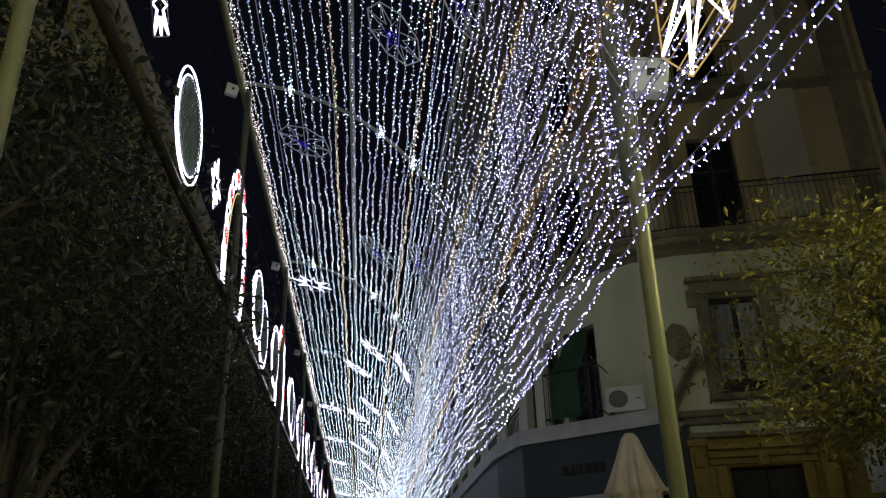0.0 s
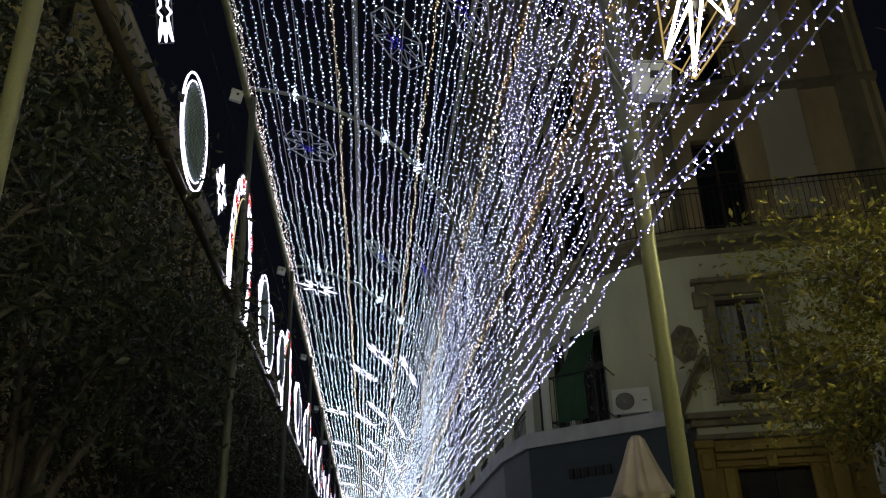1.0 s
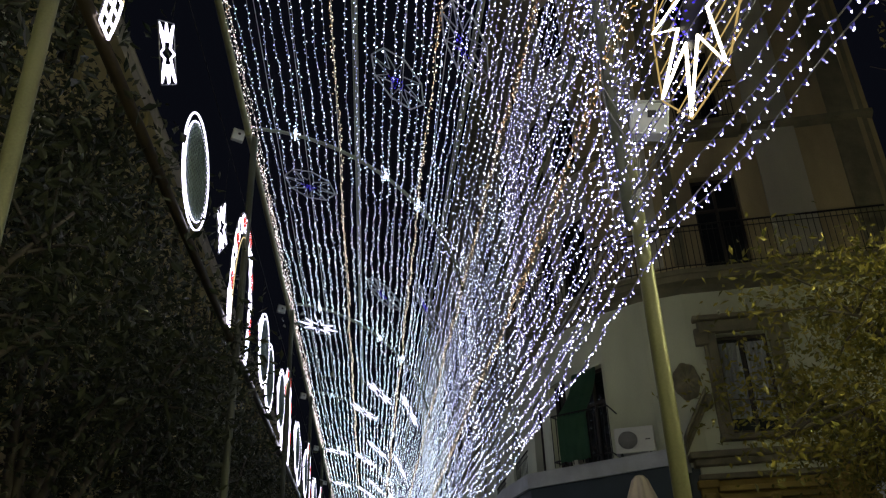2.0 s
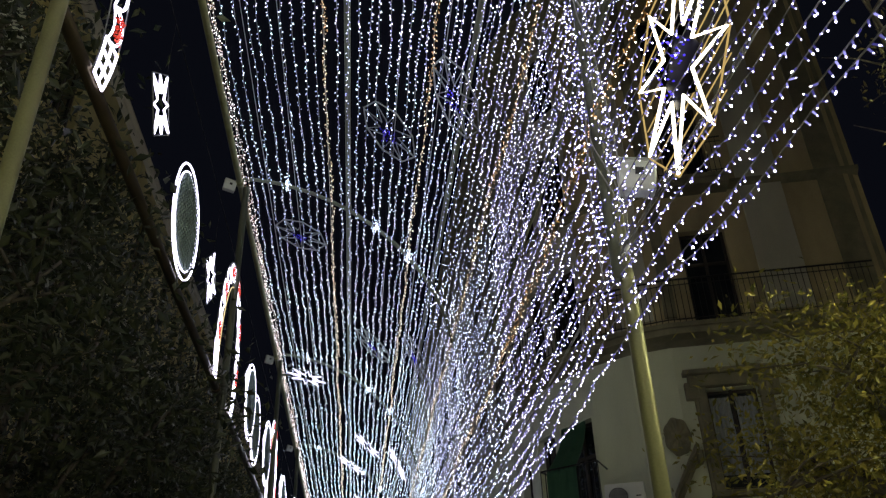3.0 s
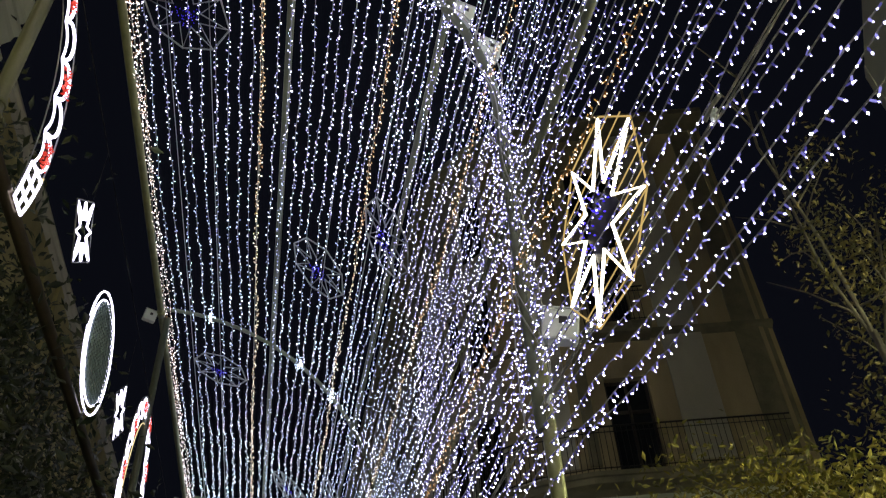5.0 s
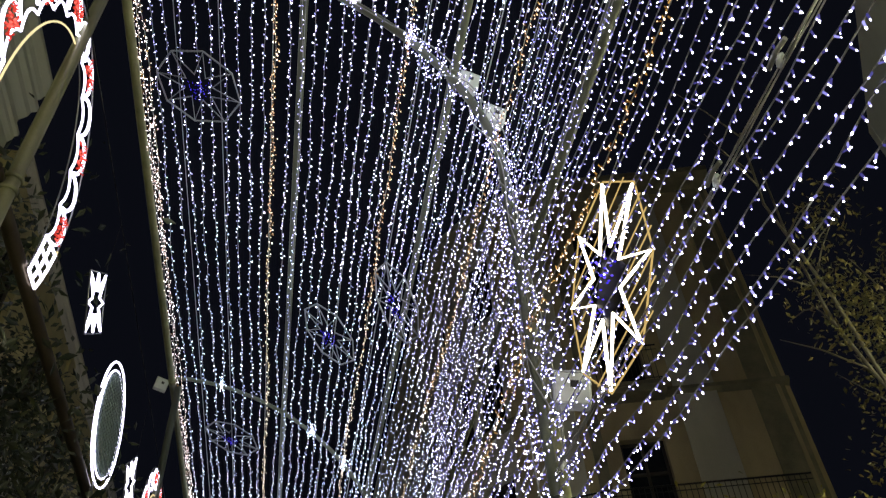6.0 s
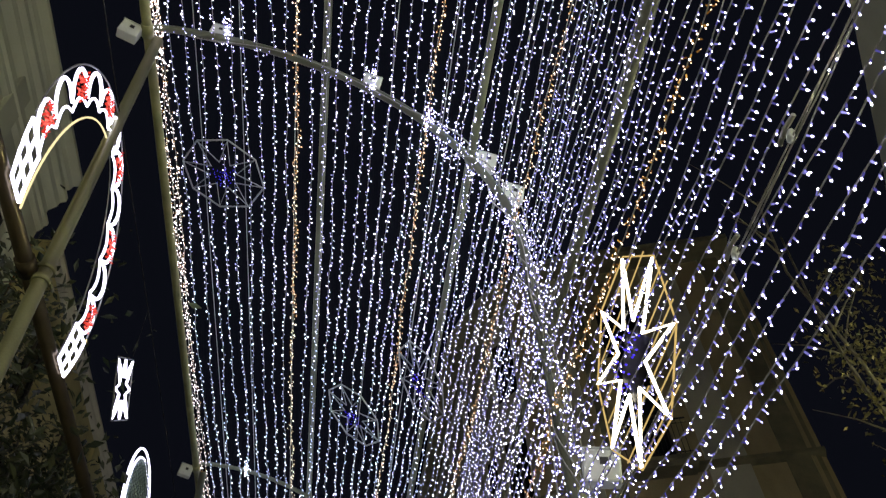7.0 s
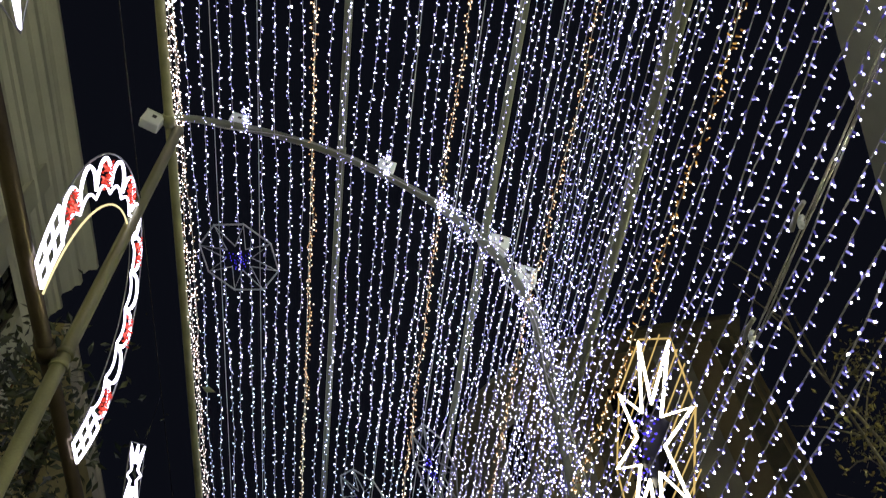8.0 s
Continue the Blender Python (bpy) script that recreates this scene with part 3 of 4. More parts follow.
ARCH_AT, RING_AT, STAR_AT, STAR2_AT = (3.36, 5.26), (6.78, 5.91), (5.37, 6.18), (8.22, 6.07)
arch0 = arch_motif(in_frieze(*ARCH_AT))
ring0 = ring_motif(in_frieze(*RING_AT))
star0 = hanging_star(in_frieze(*STAR_AT))
copy_thing(star0, in_frieze(*STAR2_AT))
hanging_star(in_frieze(1.06, 5.60), 1.52)
for k in range(1, 9):
    yb = BAY * k
    copy_thing(arch0, in_frieze(ARCH_AT[0] + yb, ARCH_AT[1]))
    copy_thing(ring0, in_frieze(RING_AT[0] + yb, RING_AT[1]))
    copy_thing(star0, in_frieze(STAR_AT[0] + yb, STAR_AT[1]))
    if k < 8:
        copy_thing(star0, in_frieze(STAR2_AT[0] + yb, STAR2_AT[1]))
    if k < 4:
        for dy in (-1.36, 1.36):
            copy_thing(ring0, in_frieze(RING_AT[0] + yb + dy, RING_AT[1], POLE_X + 0.06))
bm = bmesh.new()
tube(bm, [(POLE_X - 0.005, y, 7.12) for y in (Y0, 10, 30, 64)], 0.004, 4)
tagged(part("support_cable", bm, M["iron"]), "thin black cable above the frieze of motifs", "cable")
for y in (0.96, 1.385, 3.1):
    ob = thing("cable_joint", "milky plastic sleeve on the feed cable", "cable joint", "cable joints", m=pose(D * 0.364, y, 3.53))
    bm = bmesh.new()
    bmesh.ops.create_icosphere(bm, subdivisions=2, radius=0.021, matrix=Matrix.Diagonal((0.7, 0.9, 1.25, 1)))
    for v in bm.verts:
        v.co += Vector((0.006 * math.sin(90 * v.co.z), 0.006 * math.sin(110 * v.co.x), 0))
    part("sleeve", bm, M["box_plastic"], ob)
    bm = bmesh.new()
    tube(bm, [(0, -0.05, 0.03), (0, 0, 0.04), (0, 0.05, 0.03)], 0.008, 6)
    part("clip", bm, M["wire"], ob)


# ---- trees ----
def leaves(name, centres, count, spread, size, material, parent, seed, squash=0.8):
    """Many small folded leaves in clumps round the centres."""
    r = np.random.default_rng(seed)
    c = np.asarray(centres)
    which = r.integers(0, len(c), count)
    p = c[which] + r.normal(0, spread, (count, 3)) * (1, 1, squash)
    n = r.normal(0, 1, (count, 3)) + (0, 0, 0.8)
    n /= np.linalg.norm(n, axis=1)[:, None]
    a = np.cross(n, r.normal(0, 1, (count, 3)))
    a /= np.linalg.norm(a, axis=1)[:, None]
    b = np.cross(n, a)
    s = size * r.uniform(0.6, 1.25, (count, 1))
    v = np.stack([p - a * s, p - a * s * 0.1 + b * s * 0.42 + n * s * 0.14, p + a * s, p - a * s * 0.1 - b * s * 0.42 + n * s * 0.14], 1).reshape(-1, 3)
    faces = []
    for i in range(count):
        q = 4 * i
        faces += [(q, q + 2, q + 1), (q, q + 3, q + 2)]
    return tagged(raw(name, v, faces, [material], parent), kind="stuff")


def tree(m, height, crown_r, trunk_h, count, leaf, material, label, seed, limbs=9, lean=0.0, clump=0.5, low=0.25):
    ob = thing("tree", label, "tree", "street trees", m=m)
    r = random.Random(seed)
    bm = bmesh.new()
    tr = [(lean * f * trunk_h + r.uniform(-0.03, 0.03), r.uniform(-0.03, 0.03), f * trunk_h) for f in (0, 0.3, 0.6, 0.85, 1.0)]
    tube(bm, tr, 0.15, 10, taper=0.10)
    part("trunk", bm, M["bark"], ob)
    top = Vector(tr[-1])
    centres = []
    for k in range(limbs):
        a = 2 * math.pi * (k + r.uniform(-0.3, 0.3)) / limbs
        el = r.uniform(low, 1.35)
        reach = crown_r * r.uniform(0.7, 1.1)
        tip = top + Vector((math.cos(a) * math.cos(el) * reach, math.sin(a) * math.cos(el) * reach, math.sin(el) * (height - trunk_h)))
        mid = top.lerp(tip, 0.5) + Vector((r.uniform(-0.2, 0.2), r.uniform(-0.2, 0.2), 0.18 * reach))
        bm = bmesh.new()
        tube(bm, [top - Vector((0, 0, 0.25)), top.lerp(mid, 0.5), mid, mid.lerp(tip, 0.5) + Vector((0, 0, 0.05)), tip], 0.06, 7, taper=0.012)
        for _ in range(4):
            f = r.uniform(0.35, 0.95)
            s = mid.lerp(tip, f)
            e = s + Vector((r.uniform(-1, 1), r.uniform(-1, 1), r.uniform(-0.5, 0.8))) * crown_r * 0.4
            tube(bm, [s, s.lerp(e, 0.5) + Vector((0, 0, 0.06)), e], 0.018, 5, taper=0.005)
            centres.append(e)
        part("limb", bm, M["bark"], ob)
        centres += [tip, mid.lerp(tip, 0.6), mid]
    leaves("crown", centres, count, clump, leaf, material, ob, seed)
    return ob


t0 = tree(pose(-4.0, 5.6, 0), 8.1, 1.85, 2.1, 16500, 0.066, M["leaf_dark"], "dark evergreen street tree with dense glossy foliage", 3, limbs=17, clump=0.37, low=-0.28)
for k, (x, y, s, rz) in enumerate(((-3.8, 9.2, 1.05, 70), (-3.75, 13.8, 0.98, 160), (-3.8, 18.2, 1.03, 250), (-3.8, 22.6, 1.0, 20), (-3.8, 27.4, 1.0, 120), (-3.8, 32.6, 1.0, 200), (-3.8, 38.5, 1.0, 300), (-3.8, 45, 1.0, 60), (-3.8, 53, 1.0, 10))):
    copy_thing(t0, pose(x, y, 0, 0, 0, rz) @ Matrix.Scale(s, 4))
tree(pose(5.2, 6.7, 0), 4.68, 1.9, 3.0, 17000, 0.043, M["leaf_yellow"], "autumn street tree with yellow-green leaves", 11, limbs=14, clump=0.24, low=0.08)


def plane_tree(m):
    """A tall thin tree with two bare crossing limbs and sparse leaves low down."""
    ob = thing("tree", "tall plane tree with bare pale limbs and sparse olive leaves", "tree", "street trees", m=m)
    bm = bmesh.new()
    tube(bm, [(0.12, 0.1, 0), (0.07, 0, 2.0), (0.03, 0, 4.0), (0, 0, 5.5)], 0.085, 10, taper=0.032)
    part("trunk", bm, M["bark"], ob)
    r = random.Random(5)
    ends = []
    for line, w in ((((0, 0, 5.4), (-0.16, -0.05, 6.5), (-0.36, 0, 7.8), (-0.12, 0.1, 9.2)), 0.020), (((0.01, 0.02, 5.4), (0.0, 0.25, 6.4), (0.0, 0.3, 7.55), (0.1, 0.3, 8.8)), 0.018),
                    (((0.01, 0, 5.2), (0.5, 0.1, 6.2), (0.9, 0.2, 7.2)), 0.026), (((0, 0, 5.0), (0.45, -0.3, 5.6), (1.1, -0.4, 6.3)), 0.022), (((0, 0, 4.6), (0.5, 0.4, 5.2), (0.9, 0.7, 5.6)), 0.020)):
        bm = bmesh.new()
        tube(bm, line, w, 8, taper=0.012)
        for _ in range(6):
            k = r.randrange(1, len(line))
            s = Vector(line[k - 1]).lerp(Vector(line[k]), r.uniform(0.2, 1.0))
            e = s + Vector((r.uniform(-0.7, 0.7), r.uniform(-0.5, 0.5), r.uniform(-0.1, 0.8)))
            tube(bm, [s, s.lerp(e, 0.5) + Vector((0, 0, 0.05)), e], 0.012, 5, taper=0.004)
        part("limb", bm, M["bark"], ob)
    for _ in range(45):
        ends.append((r.uniform(0.0, 2.1), r.uniform(-0.6, 0.8), r.uniform(3.6, 7.3)))
    for _ in range(95):
        ends.append((r.uniform(0.75, 2.5), r.uniform(-0.5, 0.8), r.uniform(3.6, 7.2)))
    for _ in range(8):
        ends.append((r.uniform(-0.5, 0.7), r.uniform(-0.4, 0.4), r.uniform(5.8, 8.0)))
    leaves("crown", ends, 13000, 0.17, 0.037, M["leaf_olive"], ob, 19)
    return ob


plane_tree(pose(5.05, 5.0, 0))


# ---- corner building ----
LIFT = Matrix.Translation((0, 0, 0.33))
house = thing("corner_building", "old corner building with cream and buff render, balconies and carved portal", "building", m=LIFT)
PLAN = [(3.9, 60.0), (3.9, 17.2), (4.2, 16.3), (4.75, 15.35), (5.42, 14.65), (6.15, 14.25), (10.55, 13.1)]
ROOF = 18.0


def seg(i):
    a, b = Vector(PLAN[i]), Vector(PLAN[i + 1])
    return a, b, (b - a).length, math.degrees(math.atan2(b.y - a.y, b.x - a.x))


def on_wall(i, u, out=0.0):
    a, b, l, _ = seg(i)
    t = (b - a) / l
    o = Vector((t.y, -t.x))
    # walls run from far to near, so the face is on their right-hand side
    return a + t * u + o * out


FLOOR1, FLOOR2, FLOOR3, FLOOR4 = 4.30, 7.85, 11.3, 14.6


def glazed(i, u0, u1, z0, z1, kind, curtain=False):
    """A window or balcony door in the hole of wall i."""
    a, b, l, rot = seg(i)
    c = on_wall(i, (u0 + u1) / 2, -0.2)
    w, h = u1 - u0, z1 - z0
    ob = tagged(new("window" if kind == "window" else "balcony_door"), "")
    ob.parent = house
    ob.matrix_basis = pose(c.x, c.y, z0, 0, 0, rot)
    bm = bmesh.new()
    for x in (-w / 2 + 0.03, w / 2 - 0.03, 0):
        block(bm, (x, 0, h / 2), (0.06, 0.07, h), 0, 0.008)
    for z in (0.04, h - 0.04) if curtain else (0.04, h - 0.04, h * 0.68):
        block(bm, (0, 0.004, z), (w, 0.06, 0.07), 0, 0.008)
    part("window_frame", bm, M["dark_wood"], ob)
    for x in (-w / 4, w / 4):
        bm = bmesh.new()
        block(bm, (x, 0.02, h / 2), (w / 2 - 0.06, 0.01, h - 0.08))
        part("pane", bm, M["glass"], ob)
        if curtain:
            bm = bmesh.new()
            n = 14
            line = [(x + (w / 2 - 0.1) * (k / n - 0.5), -0.012 - 0.010 * math.sin(k * 1.9)) for k in range(n + 1)]
            for k in range(n):
                (xa, ya), (xb, yb) = line[k], line[k + 1]
                bm.faces.new([bm.verts.new(q) for q in ((xa, ya, 0.3), (xb, yb, 0.3), (xb, yb, h * 0.93), (xa, ya, h * 0.93))])
            bmesh.ops.remove_doubles(bm, verts=bm.verts, dist=1e-4)
            bmesh.ops.solidify(bm, geom=bm.faces[:], thickness=0.004)
            part("curtain", bm, M["curtain"], ob, "grey hanging curtain")
    return ob


# openings: wall index, u0, u1, z0, z1, kind
def u_of(i, ratio):
    """How far along wall i it meets the plan line x = ratio * y."""
    a, b, l, _ = seg(i)
    t = (b - a) / l
    return (ratio * a.y - a.x) / (t.x - ratio * t.y)


front = 5
w_a, w_b = u_of(front, 0.470), u_of(front, 0.546)
d_a, d_b = u_of(front, 0.463), u_of(front, 0.565)
b_a, b_b = u_of(front, 0.477), u_of(front, 0.5516)
HOLES = {i: [] for i in range(6)}
HOLES[5] = [(d_a, d_b, -0.33, 3.42), (w_a, w_b, 4.75, 6.67), (b_a, b_b, FLOOR2 + 0.05, 10.2), (b_a, b_b, FLOOR3 + 0.05, 13.6), (b_a, b_b, FLOOR4 + 0.05, 16.6)]
c2 = seg(2)[2]
for z in (FLOOR1 + 0.05, FLOOR2 + 0.05, FLOOR3 + 0.05, FLOOR4 + 0.05):
    HOLES[2].append((0.10, c2 - 0.08, z, z + 2.18))
for z in (FLOOR1 + 0.05, FLOOR2 + 0.05, FLOOR3 + 0.05):
    HOLES[1].append((0.12, seg(1)[2] - 0.12, z, z + 2.18))
street = seg(0)[2]
for k in range(10):
    for z in (FLOOR1 + 0.05, FLOOR2 + 0.05, FLOOR3 + 0.05, FLOOR4 + 0.05):
        HOLES[0].append((street - 1.6 - 3.1 * k, street - 0.6 - 3.1 * k, z, z + 2.18))
for i in range(6):
    a, b, l, rot = seg(i)
    for z0, z1, mm in ((-0.33, FLOOR1 - 0.1, M["ochre"] if i == 5 else M["slate"]), (FLOOR1 - 0.1, FLOOR2 - 0.2, M["cream"]), (FLOOR2 - 0.2, ROOF, M["buff"] if i > 3 else M["grey_panel"])):
        bm = bmesh.new()
        hs = [h for h in HOLES[i] if z0 - 0.01 <= h[2] and h[3] <= z1 + 0.01]
        pierced_wall(bm, a, b, z0, z1, hs)
        part("wall", bm, mm, house)
    for h in HOLES[i]:
        if h[2] > 1:
            glazed(i, *h, "window" if h[2] == 4.75 else "balcony_door", h[2] == 4.75)
c = on_wall(5, (d_a + d_b) / 2, -0.22)
bm = bmesh.new()
for s in (-1, 1):
    block(bm, (s * (d_b - d_a) / 4, 0, 1.7), ((d_b - d_a) / 2 - 0.01, 0.06, 3.4), 0, 0.01)
    for z in (0.6, 1.6, 2.7):
        block(bm, (s * (d_b - d_a) / 4, -0.035, z), ((d_b - d_a) / 2 - 0.25, 0.03, 0.8), 0, 0.012)
ob = part("door", bm, M["dark_wood"], house, "dark wooden portal door")
ob.matrix_basis = pose(c.x, c.y, -0.02, 0, 0, seg(5)[3])
bm = bmesh.new()
vs = [bm.verts.new((x, y, ROOF - 0.05)) for x, y in (*PLAN, (10.55, 60.0))]
bm.faces.new(vs)
bmesh.ops.solidify(bm, geom=bm.faces[:], thickness=0.2)
part("roof", bm, M["tile"], house)
bm = bmesh.new()
pierced_wall(bm, (10.55, 13.1), (12.0, 60.0), -0.33, ROOF, [])
part("wall", bm, M["buff"], house)
# mouldings round the corner
for z, dep, hh, mm in ((FLOOR2 - 0.28, 0.14, 0.16, M["stone"]), (ROOF - 0.3, 0.45, 0.35, M["stone"]), (FLOOR3 - 0.15, 0.12, 0.18, M["stone"])):
    bm = bmesh.new()
    extrude_profile(bm, [(0.0, z), (dep, z + hh * 0.4), (dep * 1.25, z + hh * 0.5), (dep * 1.25, z + hh), (0.0, z + hh)], PLAN)
    part("cornice", bm, mm, house)
# upright strips on the upper walls
for i, u0, u1, mm in ((5, 0.0, 0.25, M["stone"]), (5, 2.05, 2.95, M["grey_panel"]), (5, 3.7, 4.43, M["stone"]), (4, 0.1, 0.62, M["grey_panel"]), (3, 0.1, 0.9, M["buff"])):
    a, b, l, rot = seg(i)
    c = on_wall(i, (u0 + u1) / 2, 0.025)
    bm = bmesh.new()
    block(bm, (c.x, c.y, (FLOOR2 + ROOF) / 2 + 0.1), (u1 - u0, 0.05, ROOF - FLOOR2 - 0.5), rot, 0.01)
    part("pilaster", bm, mm, house)


BAR_MESH = {}


def balcony(path, z, depth, rail_h, slab_mat, step=0.11, solid=0.2):
    """A slab along a plan path with an iron railing on its outer edge."""
    ob = tagged(new("balcony"), "")
    ob.parent = house
    bm = bmesh.new()
    extrude_profile(bm, [(-0.02, z - solid), (depth - 0.10, z - solid), (depth - 0.06, z - solid * 0.5), (depth, z - solid * 0.45), (depth, z), (-0.02, z)], path)
    part("slab", bm, slab_mat, ob)
    outer = []
    n = len(path)
    for i, p in enumerate(path):
        a, b = Vector(path[max(0, i - 1)]), Vector(path[min(n - 1, i + 1)])
        t = (b - a).normalized()
        outer.append(Vector(p) + Vector((t.y, -t.x)) * (depth - 0.06))
    for nm, zz, r in (("handrail", z + rail_h, 0.020), ("bottom_rail", z + 0.08, 0.012), ("upper_rail", z + rail_h - 0.12, 0.010)):
        bm = bmesh.new()
        tube(bm, [(p.x, p.y, zz) for p in outer], r, 6)
        part(nm, bm, M["iron"], ob)
    for a, b in zip(outer[:-1], outer[1:]):
        k = max(1, int((b - a).length / step))
        for j in range(k):
            p = a.lerp(b, j / k)
            if "bar" not in BAR_MESH:
                bm = bmesh.new()
                tube(bm, [(0, 0, 0), (0, 0, rail_h)], 0.008, 5)
                BAR_MESH["bar"] = part("baluster", bm, M["iron"], ob).data
                bar = bpy.data.objects["baluster"]
            else:
                bar = new("baluster", BAR_MESH["bar"])
                bar.parent = ob
            bar.location = (p.x, p.y, z)
    return ob


def arc_path(i0, u0, i1, u1):
    pts = [on_wall(i0, u0)] + [Vector(PLAN[k]) for k in range(i0 + 1, i1 + 1)] + [on_wall(i1, u1)]
    return [(p.x, p.y) for p in pts]


balcony(arc_path(1, 0.2, 5, 4.0), FLOOR2, 0.62, 0.95, M["stone"])
balcony(arc_path(5, b_a - 0.25, 5, b_b + 0.25), FLOOR3, 0.55, 0.95, M["stone"])
for k in range(9):
    for z in (FLOOR1, FLOOR2, FLOOR3):
        u = street - 1.1 - 3.1 * k
        balcony(arc_path(0, u - 0.75, 0, u + 0.75), z, 0.5, 0.95, M["slab"], 0.14, 0.14)

# shop front with its slab
shop = thing("shop_front", "dark slate shop front with a weathered white slab on top", "shop front", m=Matrix.Translation((0, 0, 0.42)))
edge = [(2.86, 30.0), (2.86, 17.4), (3.10, 15.75), (5.22, 13.75), (5.55, 14.45)]
bm = bmesh.new()
extrude_profile(bm, [(-1.3, 4.02), (0.05, 4.02), (0.05, 4.30), (-1.3, 4.30)], edge[:-1])
part("slab", bm, M["slab"], shop, "weathered white slab")
bm = bmesh.new()
extrude_profile(bm, [(-0.25, 2.95), (-0.02, 2.95), (-0.02, 4.02), (-0.25, 4.02)], edge[:-1])
part("fascia", bm, M["slate"], shop)
bm = bmesh.new()
extrude_profile(bm, [(-0.30, 2.87), (0.03, 2.87), (0.03, 2.95), (-0.30, 2.95)], edge[:-1])
part("trim", bm, M["slab"], shop)
bm = bmesh.new()
extrude_profile(bm, [(-0.45, -0.42), (-0.40, -0.42), (-0.40, 2.87), (-0.45, 2.87)], edge[:-1])
part("shop_window", bm, M["glass"], shop)
pa, pb = Vector((3.10, 15.75)), Vector((5.22, 13.75))
tdir = (pb - pa).normalized()
rot = math.degrees(math.atan2(tdir.y, tdir.x))
for k, w in enumerate((0.10, 0.09, 0.10, 0.10, 0.11, 0.10, 0.0, 0.10, 0.09, 0.10)):
    if w:
        q = pa + tdir * (0.92 + 0.155 * k) + Vector((tdir.y, -tdir.x)) * 0.005
        bm = bmesh.new()
        block(bm, (q.x, q.y, 3.44), (w, 0.03, 0.17), rot, 0.004)
        part("letter_bar", bm, M["letter"], shop, "dark bar of lettering")
for u in (0.0, 0.62, 1.0):
    q = pa.lerp(pb, u) - Vector((tdir.y, -tdir.x)) * 0.3
    bm = bmesh.new()
    block(bm, (q.x, q.y, 1.225), (0.16, 0.16, 3.27), rot, 0.01)
    part("pillar", bm, M["slab"], shop)

# first-floor railing, cloth blind and cooling unit on the slab
rail = thing("balcony_railing", "black iron railing on the shop slab before a balcony door", "railing", m=Matrix.Translation((0, 0, 0.42)))
ra, rb = Vector((3.50, 15.16)), Vector((4.40, 14.36))
for nm, zz in (("bottom_rail", 4.40), ("handrail", 5.27)):
    bm = bmesh.new()
    tube(bm, [(3.98, 15.7, zz), (ra.x, ra.y, zz), (rb.x, rb.y, zz), (4.75, 14.95, zz)], 0.016, 6)
    part(nm, bm, M["iron"], rail)
for f in np.linspace(0, 1, 13):
    q = ra.lerp(rb, float(f))
    bm = bmesh.new()
    tube(bm, [(q.x, q.y, 4.30), (q.x, q.y, 5.27)], 0.009, 5)
    part("bar", bm, M["iron"], rail)
blind = thing("cloth_blind", "dark green cloth blind hung over a balcony railing", "blind", m=LIFT)
bm = bmesh.new()
wa, wb = on_wall(2, 0.16, 0.03), on_wall(2, c2 - 0.22, 0.03)
ga, gb = ra.lerp(rb, 0.14) + Vector((-0.04, -0.05)), ra.lerp(rb, 0.66) + Vector((-0.04, -0.05))
rows = []
for j in range(15):
    f = j / 14
    row = []
    for k in range(13):
        g = k / 12
        top = wa.lerp(wb, g)
        low = ga.lerp(gb, g)
        if f < 0.62:
            h = f / 0.62
            p = top.lerp(low, h ** 1.5)
            z = 6.50 - (6.50 - 5.31) * h
        else:
            h = (f - 0.62) / 0.38
            p = low
            z = 5.31 - 0.87 * h
        w = 0.02 * math.sin(k * 2.1 + f * 3) * f
        row.append(bm.verts.new((p.x - w, p.y - w, z + 0.012 * math.sin(k * 1.3))))
    rows.append(row)
for j in range(14):
    for k in range(12):
        bm.faces.new((rows[j][k], rows[j][k + 1], rows[j + 1][k + 1], rows[j + 1][k])).smooth = True
bmesh.ops.solidify(bm, geom=bm.faces[:], thickness=0.008)
part("cloth", bm, M["green_cloth"], blind)

ac = thing("air_conditioner", "white outdoor cooling unit standing on the shop slab", "air conditioner", m=LIFT @ pose(4.80, 14.22, 4.39, 0, 0, rot + 22) @ Matrix.Diagonal((0.86, 0.86, 0.80, 1)))
bm = bmesh.new()
block(bm, (0, 0, 0.33), (0.82, 0.3, 0.58), 0, 0.02)
part("case", bm, M["white_metal"], ac)
bm = bmesh.new()
for q in (0.20, 0.16, 0.12, 0.08, 0.04):
    tube(bm, [(-0.14 + q * math.cos(a), -0.158, 0.33 + q * math.sin(a)) for a in np.linspace(0, 6.283, 24, endpoint=False)], 0.005, 4, True)
for k in range(8):
    a = k * math.pi / 4
    tube(bm, [(-0.14, -0.158, 0.33), (-0.14 + 0.2 * math.cos(a), -0.158, 0.33 + 0.2 * math.sin(a))], 0.004, 4)
part("grille", bm, M["white_metal"], ac)
bm = bmesh.new()
tube(bm, [(-0.14, -0.149, 0.33), (-0.14, -0.153, 0.33)], 0.205, 24)
part("fan_opening", bm, M["dark"], ac, "dark fan opening")
for x in (-0.3, 0.3):
    bm = bmesh.new()
    block(bm, (x, 0, 0.02), (0.06, 0.32, 0.04))
    part("foot", bm, M["dark"], ac)
bm = bmesh.new()
block(bm, (0.27, -0.152, 0.32), (0.10, 0.006, 0.025))
part("badge", bm, M["dark"], ac)

